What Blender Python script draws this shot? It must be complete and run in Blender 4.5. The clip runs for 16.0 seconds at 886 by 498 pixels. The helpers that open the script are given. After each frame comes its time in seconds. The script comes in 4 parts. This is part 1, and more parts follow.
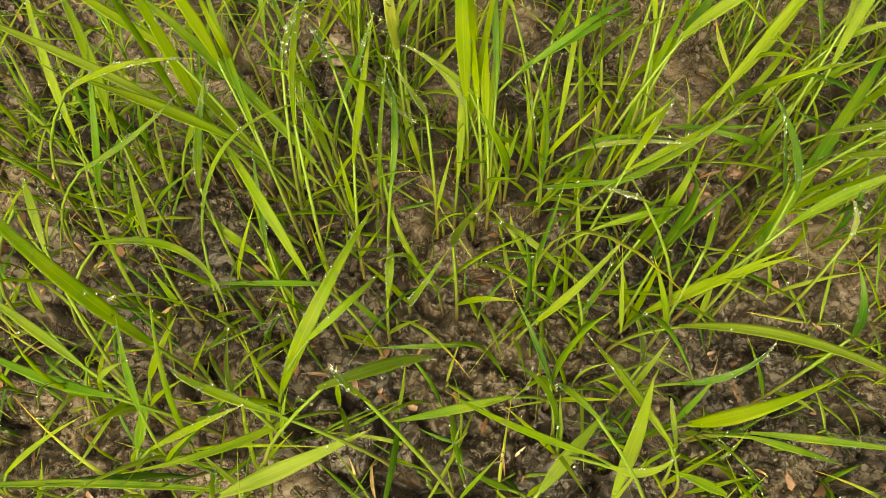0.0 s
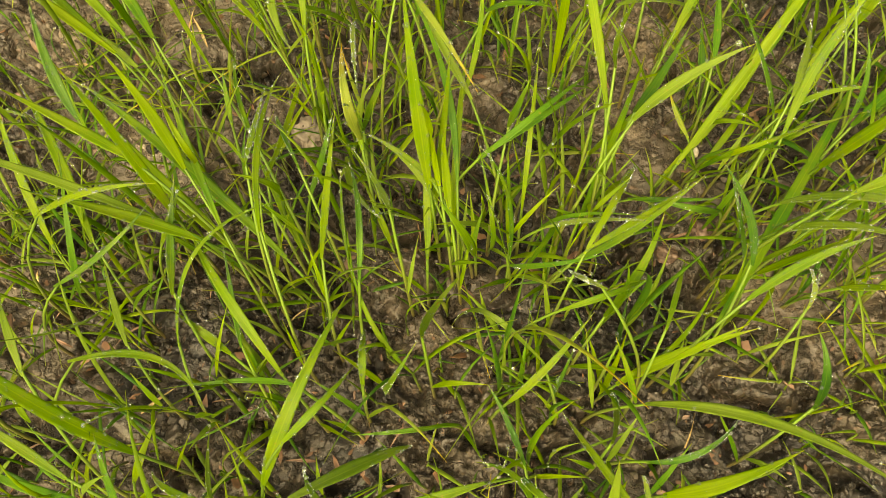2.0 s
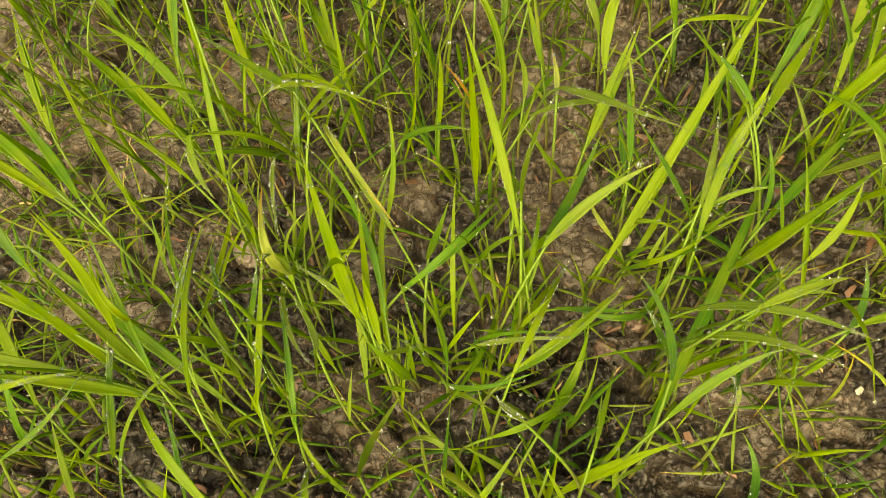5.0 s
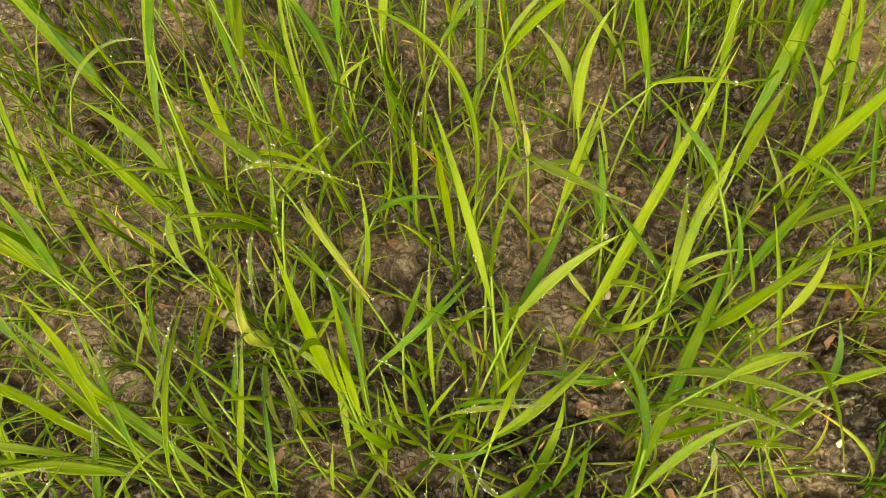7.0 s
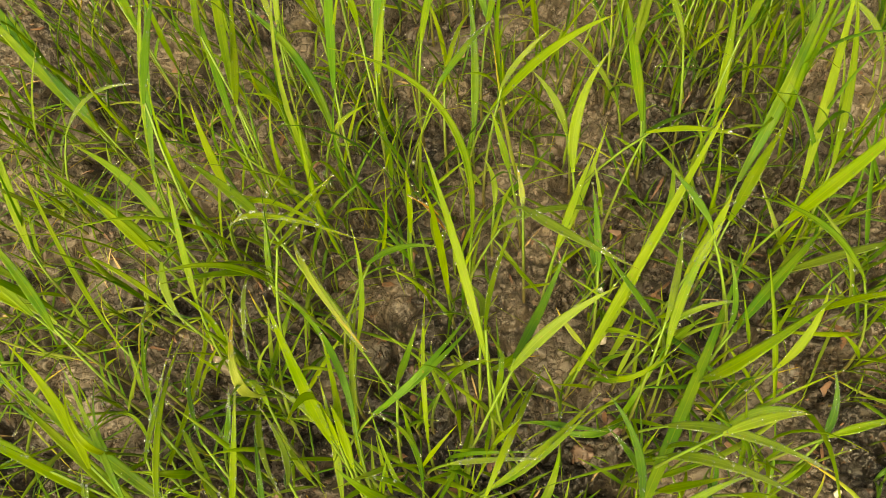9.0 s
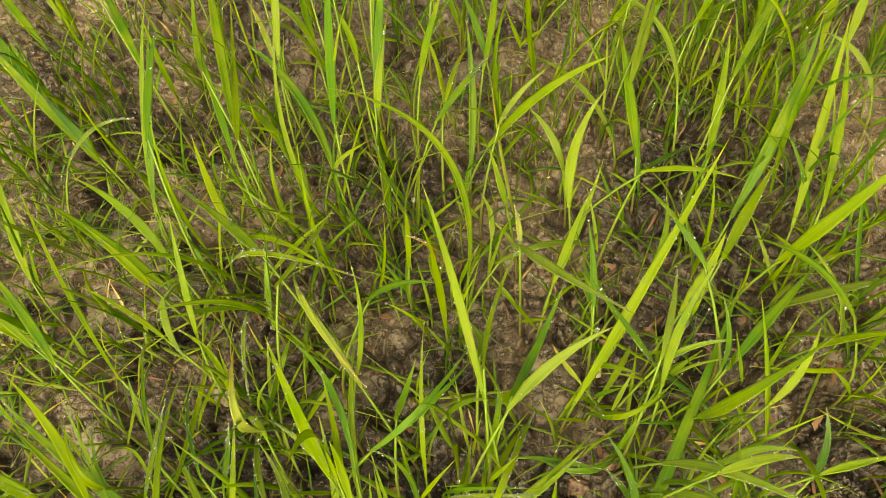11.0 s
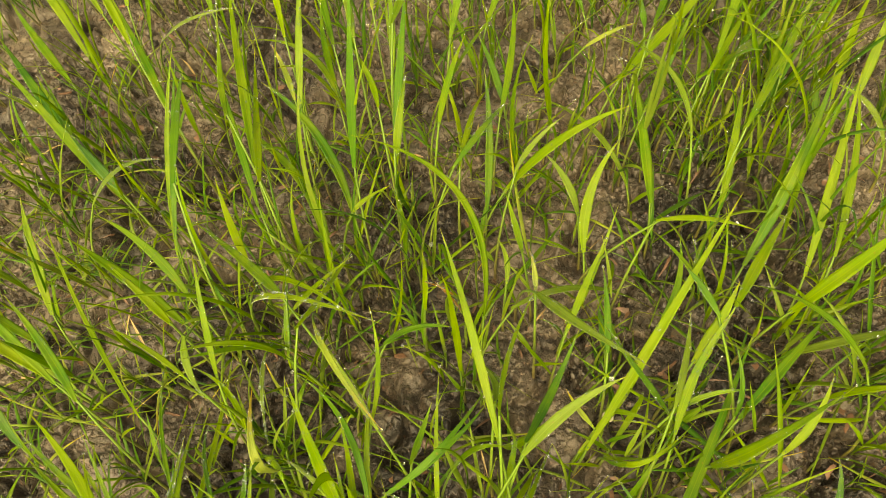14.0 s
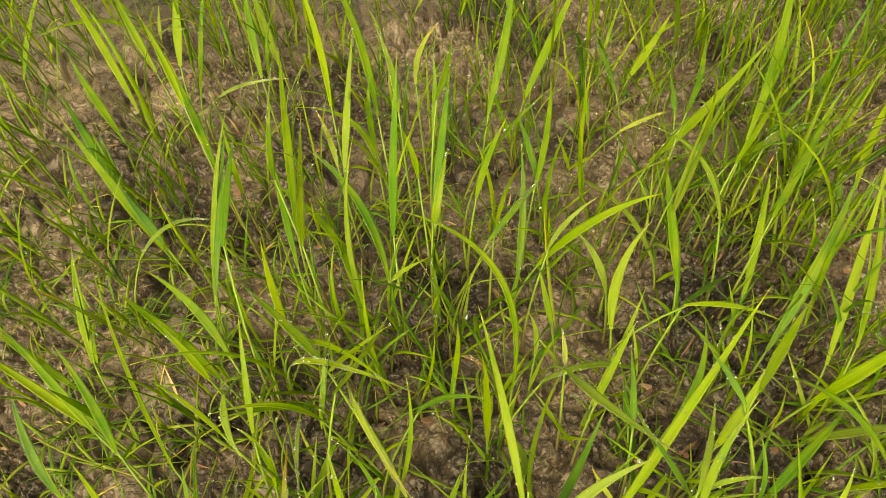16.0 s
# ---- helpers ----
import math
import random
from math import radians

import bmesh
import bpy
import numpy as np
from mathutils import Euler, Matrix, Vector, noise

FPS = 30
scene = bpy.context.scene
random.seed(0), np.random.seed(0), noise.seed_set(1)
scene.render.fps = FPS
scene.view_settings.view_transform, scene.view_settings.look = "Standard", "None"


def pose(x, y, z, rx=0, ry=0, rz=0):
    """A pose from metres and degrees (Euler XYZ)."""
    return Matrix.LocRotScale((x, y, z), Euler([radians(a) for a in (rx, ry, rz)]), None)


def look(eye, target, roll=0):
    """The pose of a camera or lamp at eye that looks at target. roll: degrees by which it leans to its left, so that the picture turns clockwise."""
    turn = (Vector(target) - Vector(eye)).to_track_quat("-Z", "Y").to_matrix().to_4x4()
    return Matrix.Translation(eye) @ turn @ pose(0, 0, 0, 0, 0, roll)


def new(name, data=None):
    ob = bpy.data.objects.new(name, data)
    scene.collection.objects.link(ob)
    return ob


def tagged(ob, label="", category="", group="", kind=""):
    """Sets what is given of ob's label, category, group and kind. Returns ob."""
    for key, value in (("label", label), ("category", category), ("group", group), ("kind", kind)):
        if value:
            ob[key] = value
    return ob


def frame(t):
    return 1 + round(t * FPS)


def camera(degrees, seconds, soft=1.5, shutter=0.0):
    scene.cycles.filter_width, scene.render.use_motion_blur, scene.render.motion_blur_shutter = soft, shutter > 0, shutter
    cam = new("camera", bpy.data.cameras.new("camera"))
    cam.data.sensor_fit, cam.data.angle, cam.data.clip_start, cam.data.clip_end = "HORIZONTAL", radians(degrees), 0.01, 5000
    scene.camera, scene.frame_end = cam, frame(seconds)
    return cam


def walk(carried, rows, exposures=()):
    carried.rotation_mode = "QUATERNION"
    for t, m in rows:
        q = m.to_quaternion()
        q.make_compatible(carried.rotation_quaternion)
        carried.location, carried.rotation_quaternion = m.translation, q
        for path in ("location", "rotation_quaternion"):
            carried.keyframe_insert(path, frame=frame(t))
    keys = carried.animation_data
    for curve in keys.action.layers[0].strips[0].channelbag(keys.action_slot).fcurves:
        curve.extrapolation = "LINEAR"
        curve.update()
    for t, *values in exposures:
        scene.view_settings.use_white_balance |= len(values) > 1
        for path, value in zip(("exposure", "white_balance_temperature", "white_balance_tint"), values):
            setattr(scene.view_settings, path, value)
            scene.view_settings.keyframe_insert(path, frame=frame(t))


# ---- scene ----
SKY, SUN, EXPO, KELVIN, TINT = 0.16, 1.5, 1.43, 11800, -4
cam = camera(60.0, 16.0, soft=0.4)
PATH = [
    (0, (0.018, 0.019, 0.488), (0.007, 0.754, -1.372), -0.9),
    (0.5, (0.025, 0.029, 0.496), (0.001, 0.772, -1.361), -2.5),
    (1, (0.031, 0.038, 0.5), (0.001, 0.797, -1.35), -3.9),
    (1.5, (0.037, 0.049, 0.506), (0.009, 0.82, -1.339), -4.6),
    (2, (0.044, 0.054, 0.515), (0.012, 0.827, -1.33), -5.6),
    (2.5, (0.052, 0.063, 0.519), (0.023, 0.842, -1.323), -6.1),
    (3, (0.063, 0.075, 0.525), (0.028, 0.856, -1.316), -7.3),
    (3.5, (0.075, 0.089, 0.533), (0.026, 0.856, -1.313), -9.9),
    (4, (0.085, 0.1, 0.539), (0.051, 0.886, -1.3), -9.8),
    (4.2, (0.087, 0.103, 0.543), (0.057, 0.896, -1.293), -9.8),
    (6.3, (0.128, 0.139, 0.565), (0.044, 0.906, -1.28), -15.7),
    (6.5, (0.129, 0.141, 0.568), (0.049, 0.919, -1.273), -15.6),
    (7, (0.132, 0.148, 0.574), (0.063, 0.955, -1.254), -15.0),
    (7.5, (0.134, 0.153, 0.579), (0.074, 0.98, -1.241), -14.3),
    (8, (0.136, 0.161, 0.57), (0.089, 0.978, -1.256), -13.6),
    (8.5, (0.137, 0.164, 0.575), (0.092, 0.994, -1.245), -13.4),
    (9, (0.138, 0.168, 0.581), (0.083, 1.013, -1.231), -13.9),
    (9.2, (0.14, 0.168, 0.582), (0.073, 1.016, -1.228), -14.8),
    (11.3, (0.137, 0.181, 0.597), (0.109, 1.06, -1.199), -11.7),
    (11.5, (0.138, 0.18, 0.598), (0.102, 1.067, -1.194), -11.9),
    (12, (0.138, 0.18, 0.601), (0.102, 1.085, -1.182), -11.6),
    (12.5, (0.137, 0.184, 0.601), (0.111, 1.087, -1.183), -10.9),
    (13, (0.137, 0.184, 0.604), (0.102, 1.106, -1.17), -11.3),
    (13.5, (0.134, 0.184, 0.606), (0.108, 1.12, -1.162), -10.5),
    (14, (0.133, 0.189, 0.61), (0.095, 1.121, -1.16), -11.4),
    (14.5, (0.128, 0.191, 0.616), (0.088, 1.14, -1.144), -11.3),
    (15, (0.122, 0.198, 0.618), (0.079, 1.153, -1.139), -10.4),
    (15.5, (0.12, 0.198, 0.633), (0.089, 1.205, -1.095), -8.9),
    (16, (0.116, 0.199, 0.641), (0.072, 1.232, -1.071), -8.6),
]
walk(cam, [(t, look(eye, target, roll)) for t, eye, target, roll in PATH], [(0.0, EXPO, KELVIN, TINT), (16.0, EXPO, KELVIN, TINT)])

# ---- sky and sun: bright overcast morning ----
world = bpy.data.worlds.new("overcast_sky")
scene.world = world
world.use_nodes = True
wt = world.node_tree
sky = wt.nodes.new("ShaderNodeTexSky")
sky.sky_type, sky.sun_disc = "NISHITA", False
sky.sun_elevation, sky.sun_rotation = radians(53), radians(205)
sky.air_density, sky.dust_density, sky.ozone_density = 0.7, 7.0, 0.3
wt.links.new(sky.outputs[0], wt.nodes["Background"].inputs[0])
wt.nodes["Background"].inputs[1].default_value = SKY
sun = new("sun", bpy.data.lights.new("sun", "SUN"))
sun.data.energy, sun.data.angle, sun.data.color = SUN, radians(60), (1.0, 0.95, 0.86)
sun.matrix_world = look((-0.5, -1.0, 1.9), (0.1, 0.3, 0))


# ---- materials ----
def nodes(name):
    m = bpy.data.materials.new(name)
    m.use_nodes = True
    t = m.node_tree
    return m, t, t.nodes["Principled BSDF"], t.nodes["Material Output"]


def add(t, kind, **values):
    n = t.nodes.new(kind)
    for k, v in values.items():
        n.inputs[k.replace("_", " ")].default_value = v
    return n


def ramp(t, fac, *stops):
    n = t.nodes.new("ShaderNodeValToRGB")
    while len(n.color_ramp.elements) < len(stops):
        n.color_ramp.elements.new(0.5)
    for e, (p, c) in zip(n.color_ramp.elements, stops):
        e.position, e.color = p, (*c, 1) if len(c) == 3 else c
    t.links.new(fac, n.inputs[0])
    return n.outputs[0]


def mix(t, fac, a, b, blend="MIX"):
    n = t.nodes.new("ShaderNodeMix")
    n.data_type, n.blend_type = "RGBA", blend
    for socket, v in ((n.inputs[0], fac), (n.inputs[6], a), (n.inputs[7], b)):
        if isinstance(v, bpy.types.NodeSocket):
            t.links.new(v, socket)
        else:
            socket.default_value = v if isinstance(v, (int, float)) else (*v, 1)
    return n.outputs[2]


def leaf_material(name, young, old, edge, glow=0.45, dry=0.0):
    """A grass blade: UV x runs across the blade, y from root to tip."""
    m, t, bsdf, out = nodes(name)
    uv = t.nodes.new("ShaderNodeUVMap")
    sep = t.nodes.new("ShaderNodeSeparateXYZ")
    t.links.new(uv.outputs[0], sep.inputs[0])
    info = t.nodes.new("ShaderNodeObjectInfo")
    island = t.nodes.new("ShaderNodeNewGeometry")
    place = t.nodes.new("ShaderNodeTexCoord")
    both = add(t, "ShaderNodeMath")
    both.operation = "ADD"
    t.links.new(info.outputs["Random"], both.inputs[0])
    t.links.new(island.outputs["Random Per Island"], both.inputs[1])
    frac = add(t, "ShaderNodeMath")
    frac.operation = "FRACT"
    t.links.new(both.outputs[0], frac.inputs[0])
    tone = mix(t, frac.outputs[0], young, old)
    # patches a few centimetres long
    patch = add(t, "ShaderNodeTexNoise", Scale=38.0, Detail=3.0)
    t.links.new(place.outputs["Object"], patch.inputs["Vector"])
    tone = mix(t, ramp(t, patch.outputs[0], (0.38, (0, 0, 0)), (0.72, (0.55, 0.55, 0.55))), tone, edge)
    # veins along the blade, a pale midrib
    stretch = add(t, "ShaderNodeMapping")
    stretch.inputs["Scale"].default_value = (34.0, 1.6, 1.0)
    t.links.new(uv.outputs[0], stretch.inputs[0])
    vein = add(t, "ShaderNodeTexNoise", Scale=1.0, Detail=2.0)
    t.links.new(stretch.outputs[0], vein.inputs["Vector"])
    tone = mix(t, 0.45, tone, ramp(t, vein.outputs[0], (0.35, (0.45, 0.5, 0.35)), (0.65, (1.0, 1.0, 0.9))), "MULTIPLY")
    rib = ramp(t, sep.outputs[0], (0.455, (0, 0, 0)), (0.485, (1, 1, 1)), (0.515, (1, 1, 1)), (0.545, (0, 0, 0)))
    ribs = add(t, "ShaderNodeMath")
    ribs.operation = "MULTIPLY"
    t.links.new(rib, ribs.inputs[0])
    ribs.inputs[1].default_value = 0.35
    tone = mix(t, ribs.outputs[0], tone, edge)
    # yellowing tips and small brown flecks
    tip = ramp(t, sep.outputs[1], (0.88 - 0.38 * dry, (0, 0, 0)), (1.0, (0.22 + 0.85 * dry,) * 3))
    tone = mix(t, tip, tone, (0.50, 0.30, 0.03))
    fleck = add(t, "ShaderNodeTexNoise", Scale=420.0, Detail=1.0)
    t.links.new(place.outputs["Object"], fleck.inputs["Vector"])
    tone = mix(t, ramp(t, fleck.outputs[0], (0.70, (0, 0, 0)), (0.76, (0.5, 0.5, 0.5))), tone, (0.30, 0.20, 0.05))
    t.links.new(tone, bsdf.inputs["Base Color"])
    bsdf.inputs["Roughness"].default_value = 0.42
    bsdf.inputs["IOR"].default_value = 1.40
    bsdf.inputs["Specular IOR Level"].default_value = 0.36
    bump = add(t, "ShaderNodeBump", Strength=0.35, Distance=0.0004)
    t.links.new(vein.outputs[0], bump.inputs["Height"])
    # a film of fine dew: droplets under half a millimetre, in patches
    bead = add(t, "ShaderNodeTexVoronoi", Scale=1150.0)
    t.links.new(place.outputs["Object"], bead.inputs["Vector"])
    wet = add(t, "ShaderNodeTexNoise", Scale=30.0, Detail=2.0)
    t.links.new(place.outputs["Object"], wet.inputs["Vector"])
    film = mix(t, 1.0, ramp(t, bead.outputs["Distance"], (0.16, (1, 1, 1)), (0.42, (0, 0, 0))),
               ramp(t, wet.outputs[0], (0.42, (0, 0, 0)), (0.60, (1, 1, 1))), "MULTIPLY")
    beads = add(t, "ShaderNodeBump", Strength=0.5, Distance=0.0004)
    t.links.new(film, beads.inputs["Height"])
    t.links.new(bump.outputs[0], beads.inputs["Normal"])
    t.links.new(beads.outputs[0], bsdf.inputs["Normal"])
    t.links.new(ramp(t, film, (0.0, (0.45, 0.45, 0.45)), (0.7, (0.16, 0.16, 0.16))), bsdf.inputs["Roughness"])
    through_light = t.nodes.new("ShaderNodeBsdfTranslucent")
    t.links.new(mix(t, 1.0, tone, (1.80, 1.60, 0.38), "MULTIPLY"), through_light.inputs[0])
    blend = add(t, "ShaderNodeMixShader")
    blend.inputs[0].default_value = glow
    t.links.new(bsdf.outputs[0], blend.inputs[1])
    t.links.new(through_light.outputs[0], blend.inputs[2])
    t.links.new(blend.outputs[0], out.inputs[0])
    return m


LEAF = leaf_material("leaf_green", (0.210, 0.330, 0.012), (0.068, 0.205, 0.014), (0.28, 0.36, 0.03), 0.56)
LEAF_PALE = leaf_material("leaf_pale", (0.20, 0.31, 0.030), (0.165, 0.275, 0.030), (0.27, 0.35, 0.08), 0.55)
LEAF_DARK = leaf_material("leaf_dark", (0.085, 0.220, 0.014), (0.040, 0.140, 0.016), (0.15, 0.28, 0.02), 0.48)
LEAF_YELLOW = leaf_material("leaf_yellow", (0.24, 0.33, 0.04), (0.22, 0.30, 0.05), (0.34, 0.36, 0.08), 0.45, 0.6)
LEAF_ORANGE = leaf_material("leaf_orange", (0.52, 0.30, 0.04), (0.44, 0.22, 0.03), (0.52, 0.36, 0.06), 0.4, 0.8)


def stem_material():
    m, t, bsdf, out = nodes("stem_sheath")
    uv = t.nodes.new("ShaderNodeUVMap")
    sep = t.nodes.new("ShaderNodeSeparateXYZ")
    t.links.new(uv.outputs[0], sep.inputs[0])
    info = t.nodes.new("ShaderNodeObjectInfo")
    low = mix(t, info.outputs["Random"], (0.10, 0.065, 0.030), (0.16, 0.13, 0.035))
    tone = mix(t, ramp(t, sep.outputs[1], (0.0, (0, 0, 0)), (0.75, (1, 1, 1))), low, (0.105, 0.19, 0.018))
    streak = add(t, "ShaderNodeTexNoise", Scale=300.0, Detail=2.0)
    tone = mix(t, 0.5, tone, ramp(t, streak.outputs[0], (0.3, (0.5, 0.5, 0.4)), (0.7, (1, 1, 1))), "MULTIPLY")
    t.links.new(tone, bsdf.inputs["Base Color"])
    bsdf.inputs["Roughness"].default_value = 0.5
    return m


STEM = stem_material()


def mud_material():
    m, t, bsdf, out = nodes("mud")
    place = t.nodes.new("ShaderNodeTexCoord")

    def tex(kind, scale, **more):
        n = add(t, kind, Scale=scale, **more)
        t.links.new(place.outputs["Object"], n.inputs["Vector"])
        return n

    broad = tex("ShaderNodeTexNoise", 7.0, Detail=4.0)
    mid = tex("ShaderNodeTexNoise", 55.0, Detail=4.0, Roughness=0.55)
    fine = tex("ShaderNodeTexNoise", 420.0, Detail=6.0, Roughness=0.7)
    # thin wandering cracks: noise folded at its middle
    fold = tex("ShaderNodeTexNoise", 95.0, Detail=4.0, Roughness=0.55)
    shift = add(t, "ShaderNodeMath")
    shift.operation = "SUBTRACT"
    t.links.new(fold.outputs[0], shift.inputs[0])
    crease = add(t, "ShaderNodeMath")
    crease.operation = "ABSOLUTE"
    t.links.new(shift.outputs[0], crease.inputs[0])
    # uneven light put into the colour: darker near a point, palest 0.76 m off
    gap = t.nodes.new("ShaderNodeVectorMath")
    gap.operation = "DISTANCE"
    t.links.new(place.outputs["Object"], gap.inputs[0])
    gap.inputs[1].default_value = (0.1, -0.02, 0.0)
    half = add(t, "ShaderNodeMath")
    half.operation = "MULTIPLY"
    half.inputs[1].default_value = 0.5
    t.links.new(gap.outputs["Value"], half.inputs[0])
    # dry holds that painted brightness shift: negative close by, positive further off
    dry = add(t, "ShaderNodeMapRange")
    dry.inputs["To Min"].default_value, dry.inputs["To Max"].default_value = -0.10, 0.06
    t.links.new(ramp(t, half.outputs[0], (0.04, (0, 0, 0)), (0.38, (1, 1, 1)), (0.60, (0.9, 0.9, 0.9)), (1.0, (0.43, 0.43, 0.43))), dry.inputs["Value"])
    # random dampness plus the painted brightness shift
    damp = add(t, "ShaderNodeMath")
    t.links.new(broad.outputs[0], damp.inputs[0])
    t.links.new(dry.outputs[0], damp.inputs[1])
    tone = ramp(t, damp.outputs[0], (0.36, (0.017, 0.014, 0.010)), (0.48, (0.050, 0.041, 0.029)), (0.62, (0.125, 0.105, 0.078)))
    tone = mix(t, 0.7, tone, ramp(t, mid.outputs[0], (0.32, (0.34, 0.29, 0.25)), (0.5, (0.85, 0.81, 0.77)), (0.68, (1.25, 1.18, 1.10))), "MULTIPLY")
    tone = mix(t, 0.55, tone, ramp(t, fine.outputs[0], (0.33, (0.55, 0.50, 0.46)), (0.66, (1.15, 1.12, 1.08))), "MULTIPLY")
    # reddish plant crumbs and pale dry skins
    crumb = tex("ShaderNodeTexNoise", 170.0, Detail=2.0)
    tone = mix(t, ramp(t, crumb.outputs[0], (0.64, (0, 0, 0)), (0.70, (0.55, 0.55, 0.55))), tone, (0.13, 0.075, 0.045))
    skin = tex("ShaderNodeTexNoise", 23.0, Detail=5.0)
    tone = mix(t, ramp(t, skin.outputs[0], (0.60, (0, 0, 0)), (0.72, (0.5, 0.5, 0.5))), tone, (0.135, 0.118, 0.090))
    t.links.new(tone, bsdf.inputs["Base Color"])
    wet = ramp(t, mid.outputs[0], (0.36, (0.16, 0.16, 0.16)), (0.64, (0.46, 0.46, 0.46)))
    t.links.new(wet, bsdf.inputs["Roughness"])
    bump = add(t, "ShaderNodeBump", Strength=0.6, Distance=0.0012)
    t.links.new(fine.outputs[0], bump.inputs["Height"])
    coarse = add(t, "ShaderNodeBump", Strength=0.6, Distance=0.0022)
    t.links.new(mid.outputs[0], coarse.inputs["Height"])
    grain = add(t, "ShaderNodeBump", Strength=0.8, Distance=0.0022)
    t.links.new(ramp(t, crease.outputs[0], (0.0, (0, 0, 0)), (0.022, (0.8, 0.8, 0.8)), (0.10, (1, 1, 1))), grain.inputs["Height"])
    t.links.new(bump.outputs[0], grain.inputs["Normal"])
    t.links.new(grain.outputs[0], coarse.inputs["Normal"])
    t.links.new(coarse.outputs[0], bsdf.inputs["Normal"])
    return m


MUD = mud_material()


def plain_material(name, a, b, scale, rough):
    m, t, bsdf, out = nodes(name)
    n = add(t, "ShaderNodeTexNoise", Scale=scale, Detail=4.0)
    place = t.nodes.new("ShaderNodeTexCoord")
    t.links.new(place.outputs["Object"], n.inputs["Vector"])
    t.links.new(ramp(t, n.outputs[0], (0.3, a), (0.7, b)), bsdf.inputs["Base Color"])
    bsdf.inputs["Roughness"].default_value = rough
    bump = add(t, "ShaderNodeBump", Strength=0.5, Distance=0.0006)
    t.links.new(n.outputs[0], bump.inputs["Height"])
    t.links.new(bump.outputs[0], bsdf.inputs["Normal"])
    return m


STRAW = plain_material("straw", (0.26, 0.16, 0.06), (0.42, 0.31, 0.14), 260.0, 0.6)
STRAW_RED = plain_material("straw_red", (0.075, 0.038, 0.020), (0.17, 0.085, 0.045), 260.0, 0.5)
PEBBLE = plain_material("pebble", (0.42, 0.36, 0.28), (0.66, 0.60, 0.52), 180.0, 0.55)
CLAY_RED = plain_material("clay_red", (0.055, 0.034, 0.025), (0.12, 0.072, 0.048), 200.0, 0.5)
CLAY_PALE = plain_material("clay_pale", (0.13, 0.105, 0.08), (0.24, 0.20, 0.16), 160.0, 0.6)
HUSK = plain_material("husk", (0.36, 0.31, 0.24), (0.52, 0.47, 0.38), 300.0, 0.5)
WATER, _t, _b, _o = nodes("water")
_b.inputs["Base Color"].default_value = (0.93, 0.97, 0.97, 1)
_b.inputs["Transmission Weight"].default_value, _b.inputs["IOR"].default_value, _b.inputs["Roughness"].default_value = 0.95, 1.33, 0.01


# ---- ground ----
def mud_height(x, y):
    """Wet clay: smooth plates parted by cracks, with patches broken into clods and tilted flakes, in metres."""
    p = Vector((x, y, 0.0))
    h = 0.0130 * noise.noise(p * 6.5) + 0.0075 * noise.noise(p * 17.0 + Vector((3, 1, 0)))
    warp = Vector((noise.noise(p * 30 + Vector((7, 0, 0))), noise.noise(p * 30 + Vector((0, 9, 0))), 0)) * 0.016
    warp += Vector((noise.noise(p * 75 + Vector((2, 0, 0))), noise.noise(p * 75 + Vector((0, 3, 0))), 0)) * 0.005
    rough = min(1.0, max(0.0, 0.45 + 2.2 * noise.noise(p * 8.5 + Vector((5, 5, 0)))))
    q = (p + warp) * 27.0
    d, at = noise.voronoi(q)
    off = q - at[0]
    slant = noise.noise(at[0] * 5.1) * off.x + noise.noise(at[0] * 5.1 + Vector((0, 7, 0))) * off.y
    crack = max(0.0, noise.noise(p * 24.0 + Vector((0, 6, 0))) + 0.35)
    h += 0.018 * slant - 0.0170 * min(1.0, 1.6 * crack) * max(0.0, 1.0 - (d[1] - d[0]) / (0.08 + 0.20 * crack)) ** 0.7
    fine = Vector((noise.noise(p * 110), noise.noise(p * 110 + Vector((0, 4, 0))), 0)) * 0.007
    for size, deep in ((70.0, 1.0), (165.0, 0.55)):
        q = (p + warp * 0.6 + fine) * size
        d, at = noise.voronoi(q)
        off = q - at[0]
        slant = noise.noise(at[0] * 6.3) * off.x + noise.noise(at[0] * 6.3 + Vector((0, 7, 0))) * off.y
        h += (0.16 + 0.84 * rough) * deep * (0.0026 * noise.noise(at[0] * 7.3) + 0.0050 * slant - 0.0080 * max(0.0, 1.0 - (d[1] - d[0]) / 0.12))
    # soft swells and creases
    h += 0.0022 * noise.noise(p * 48.0) + (0.25 + rough) * (0.0014 * noise.noise(p * 95.0 + warp * 60) + 0.0006 * noise.noise(p * 270.0))
    return h


def ground_height(x, y):
    """Fine relief near the path, fading to broad swells further off."""
    away = max(-0.42 - x, x - 0.60, -0.02 - y, y - 0.92)
    if away <= 0:
        return mud_height(x, y)
    broad = 0.0120 * noise.noise(Vector((x, y, 0)) * 6.5) - 0.004
    k = max(0.0, 1 - away / 0.04)
    return broad if k == 0 else k * mud_height(x, y) + (1 - k) * broad


def spread(low, high, step, far):
    """Grid lines: even between low and high, wider and wider out to far."""
    inner = list(np.arange(low, high + step / 2, step))
    side, gap = [], step
    while not side or side[-1] < far:
        gap *= 1.22
        side.append((side[-1] if side else 0.0) + gap)
    return [low - s for s in reversed(side)] + inner + [inner[-1] + s for s in side]


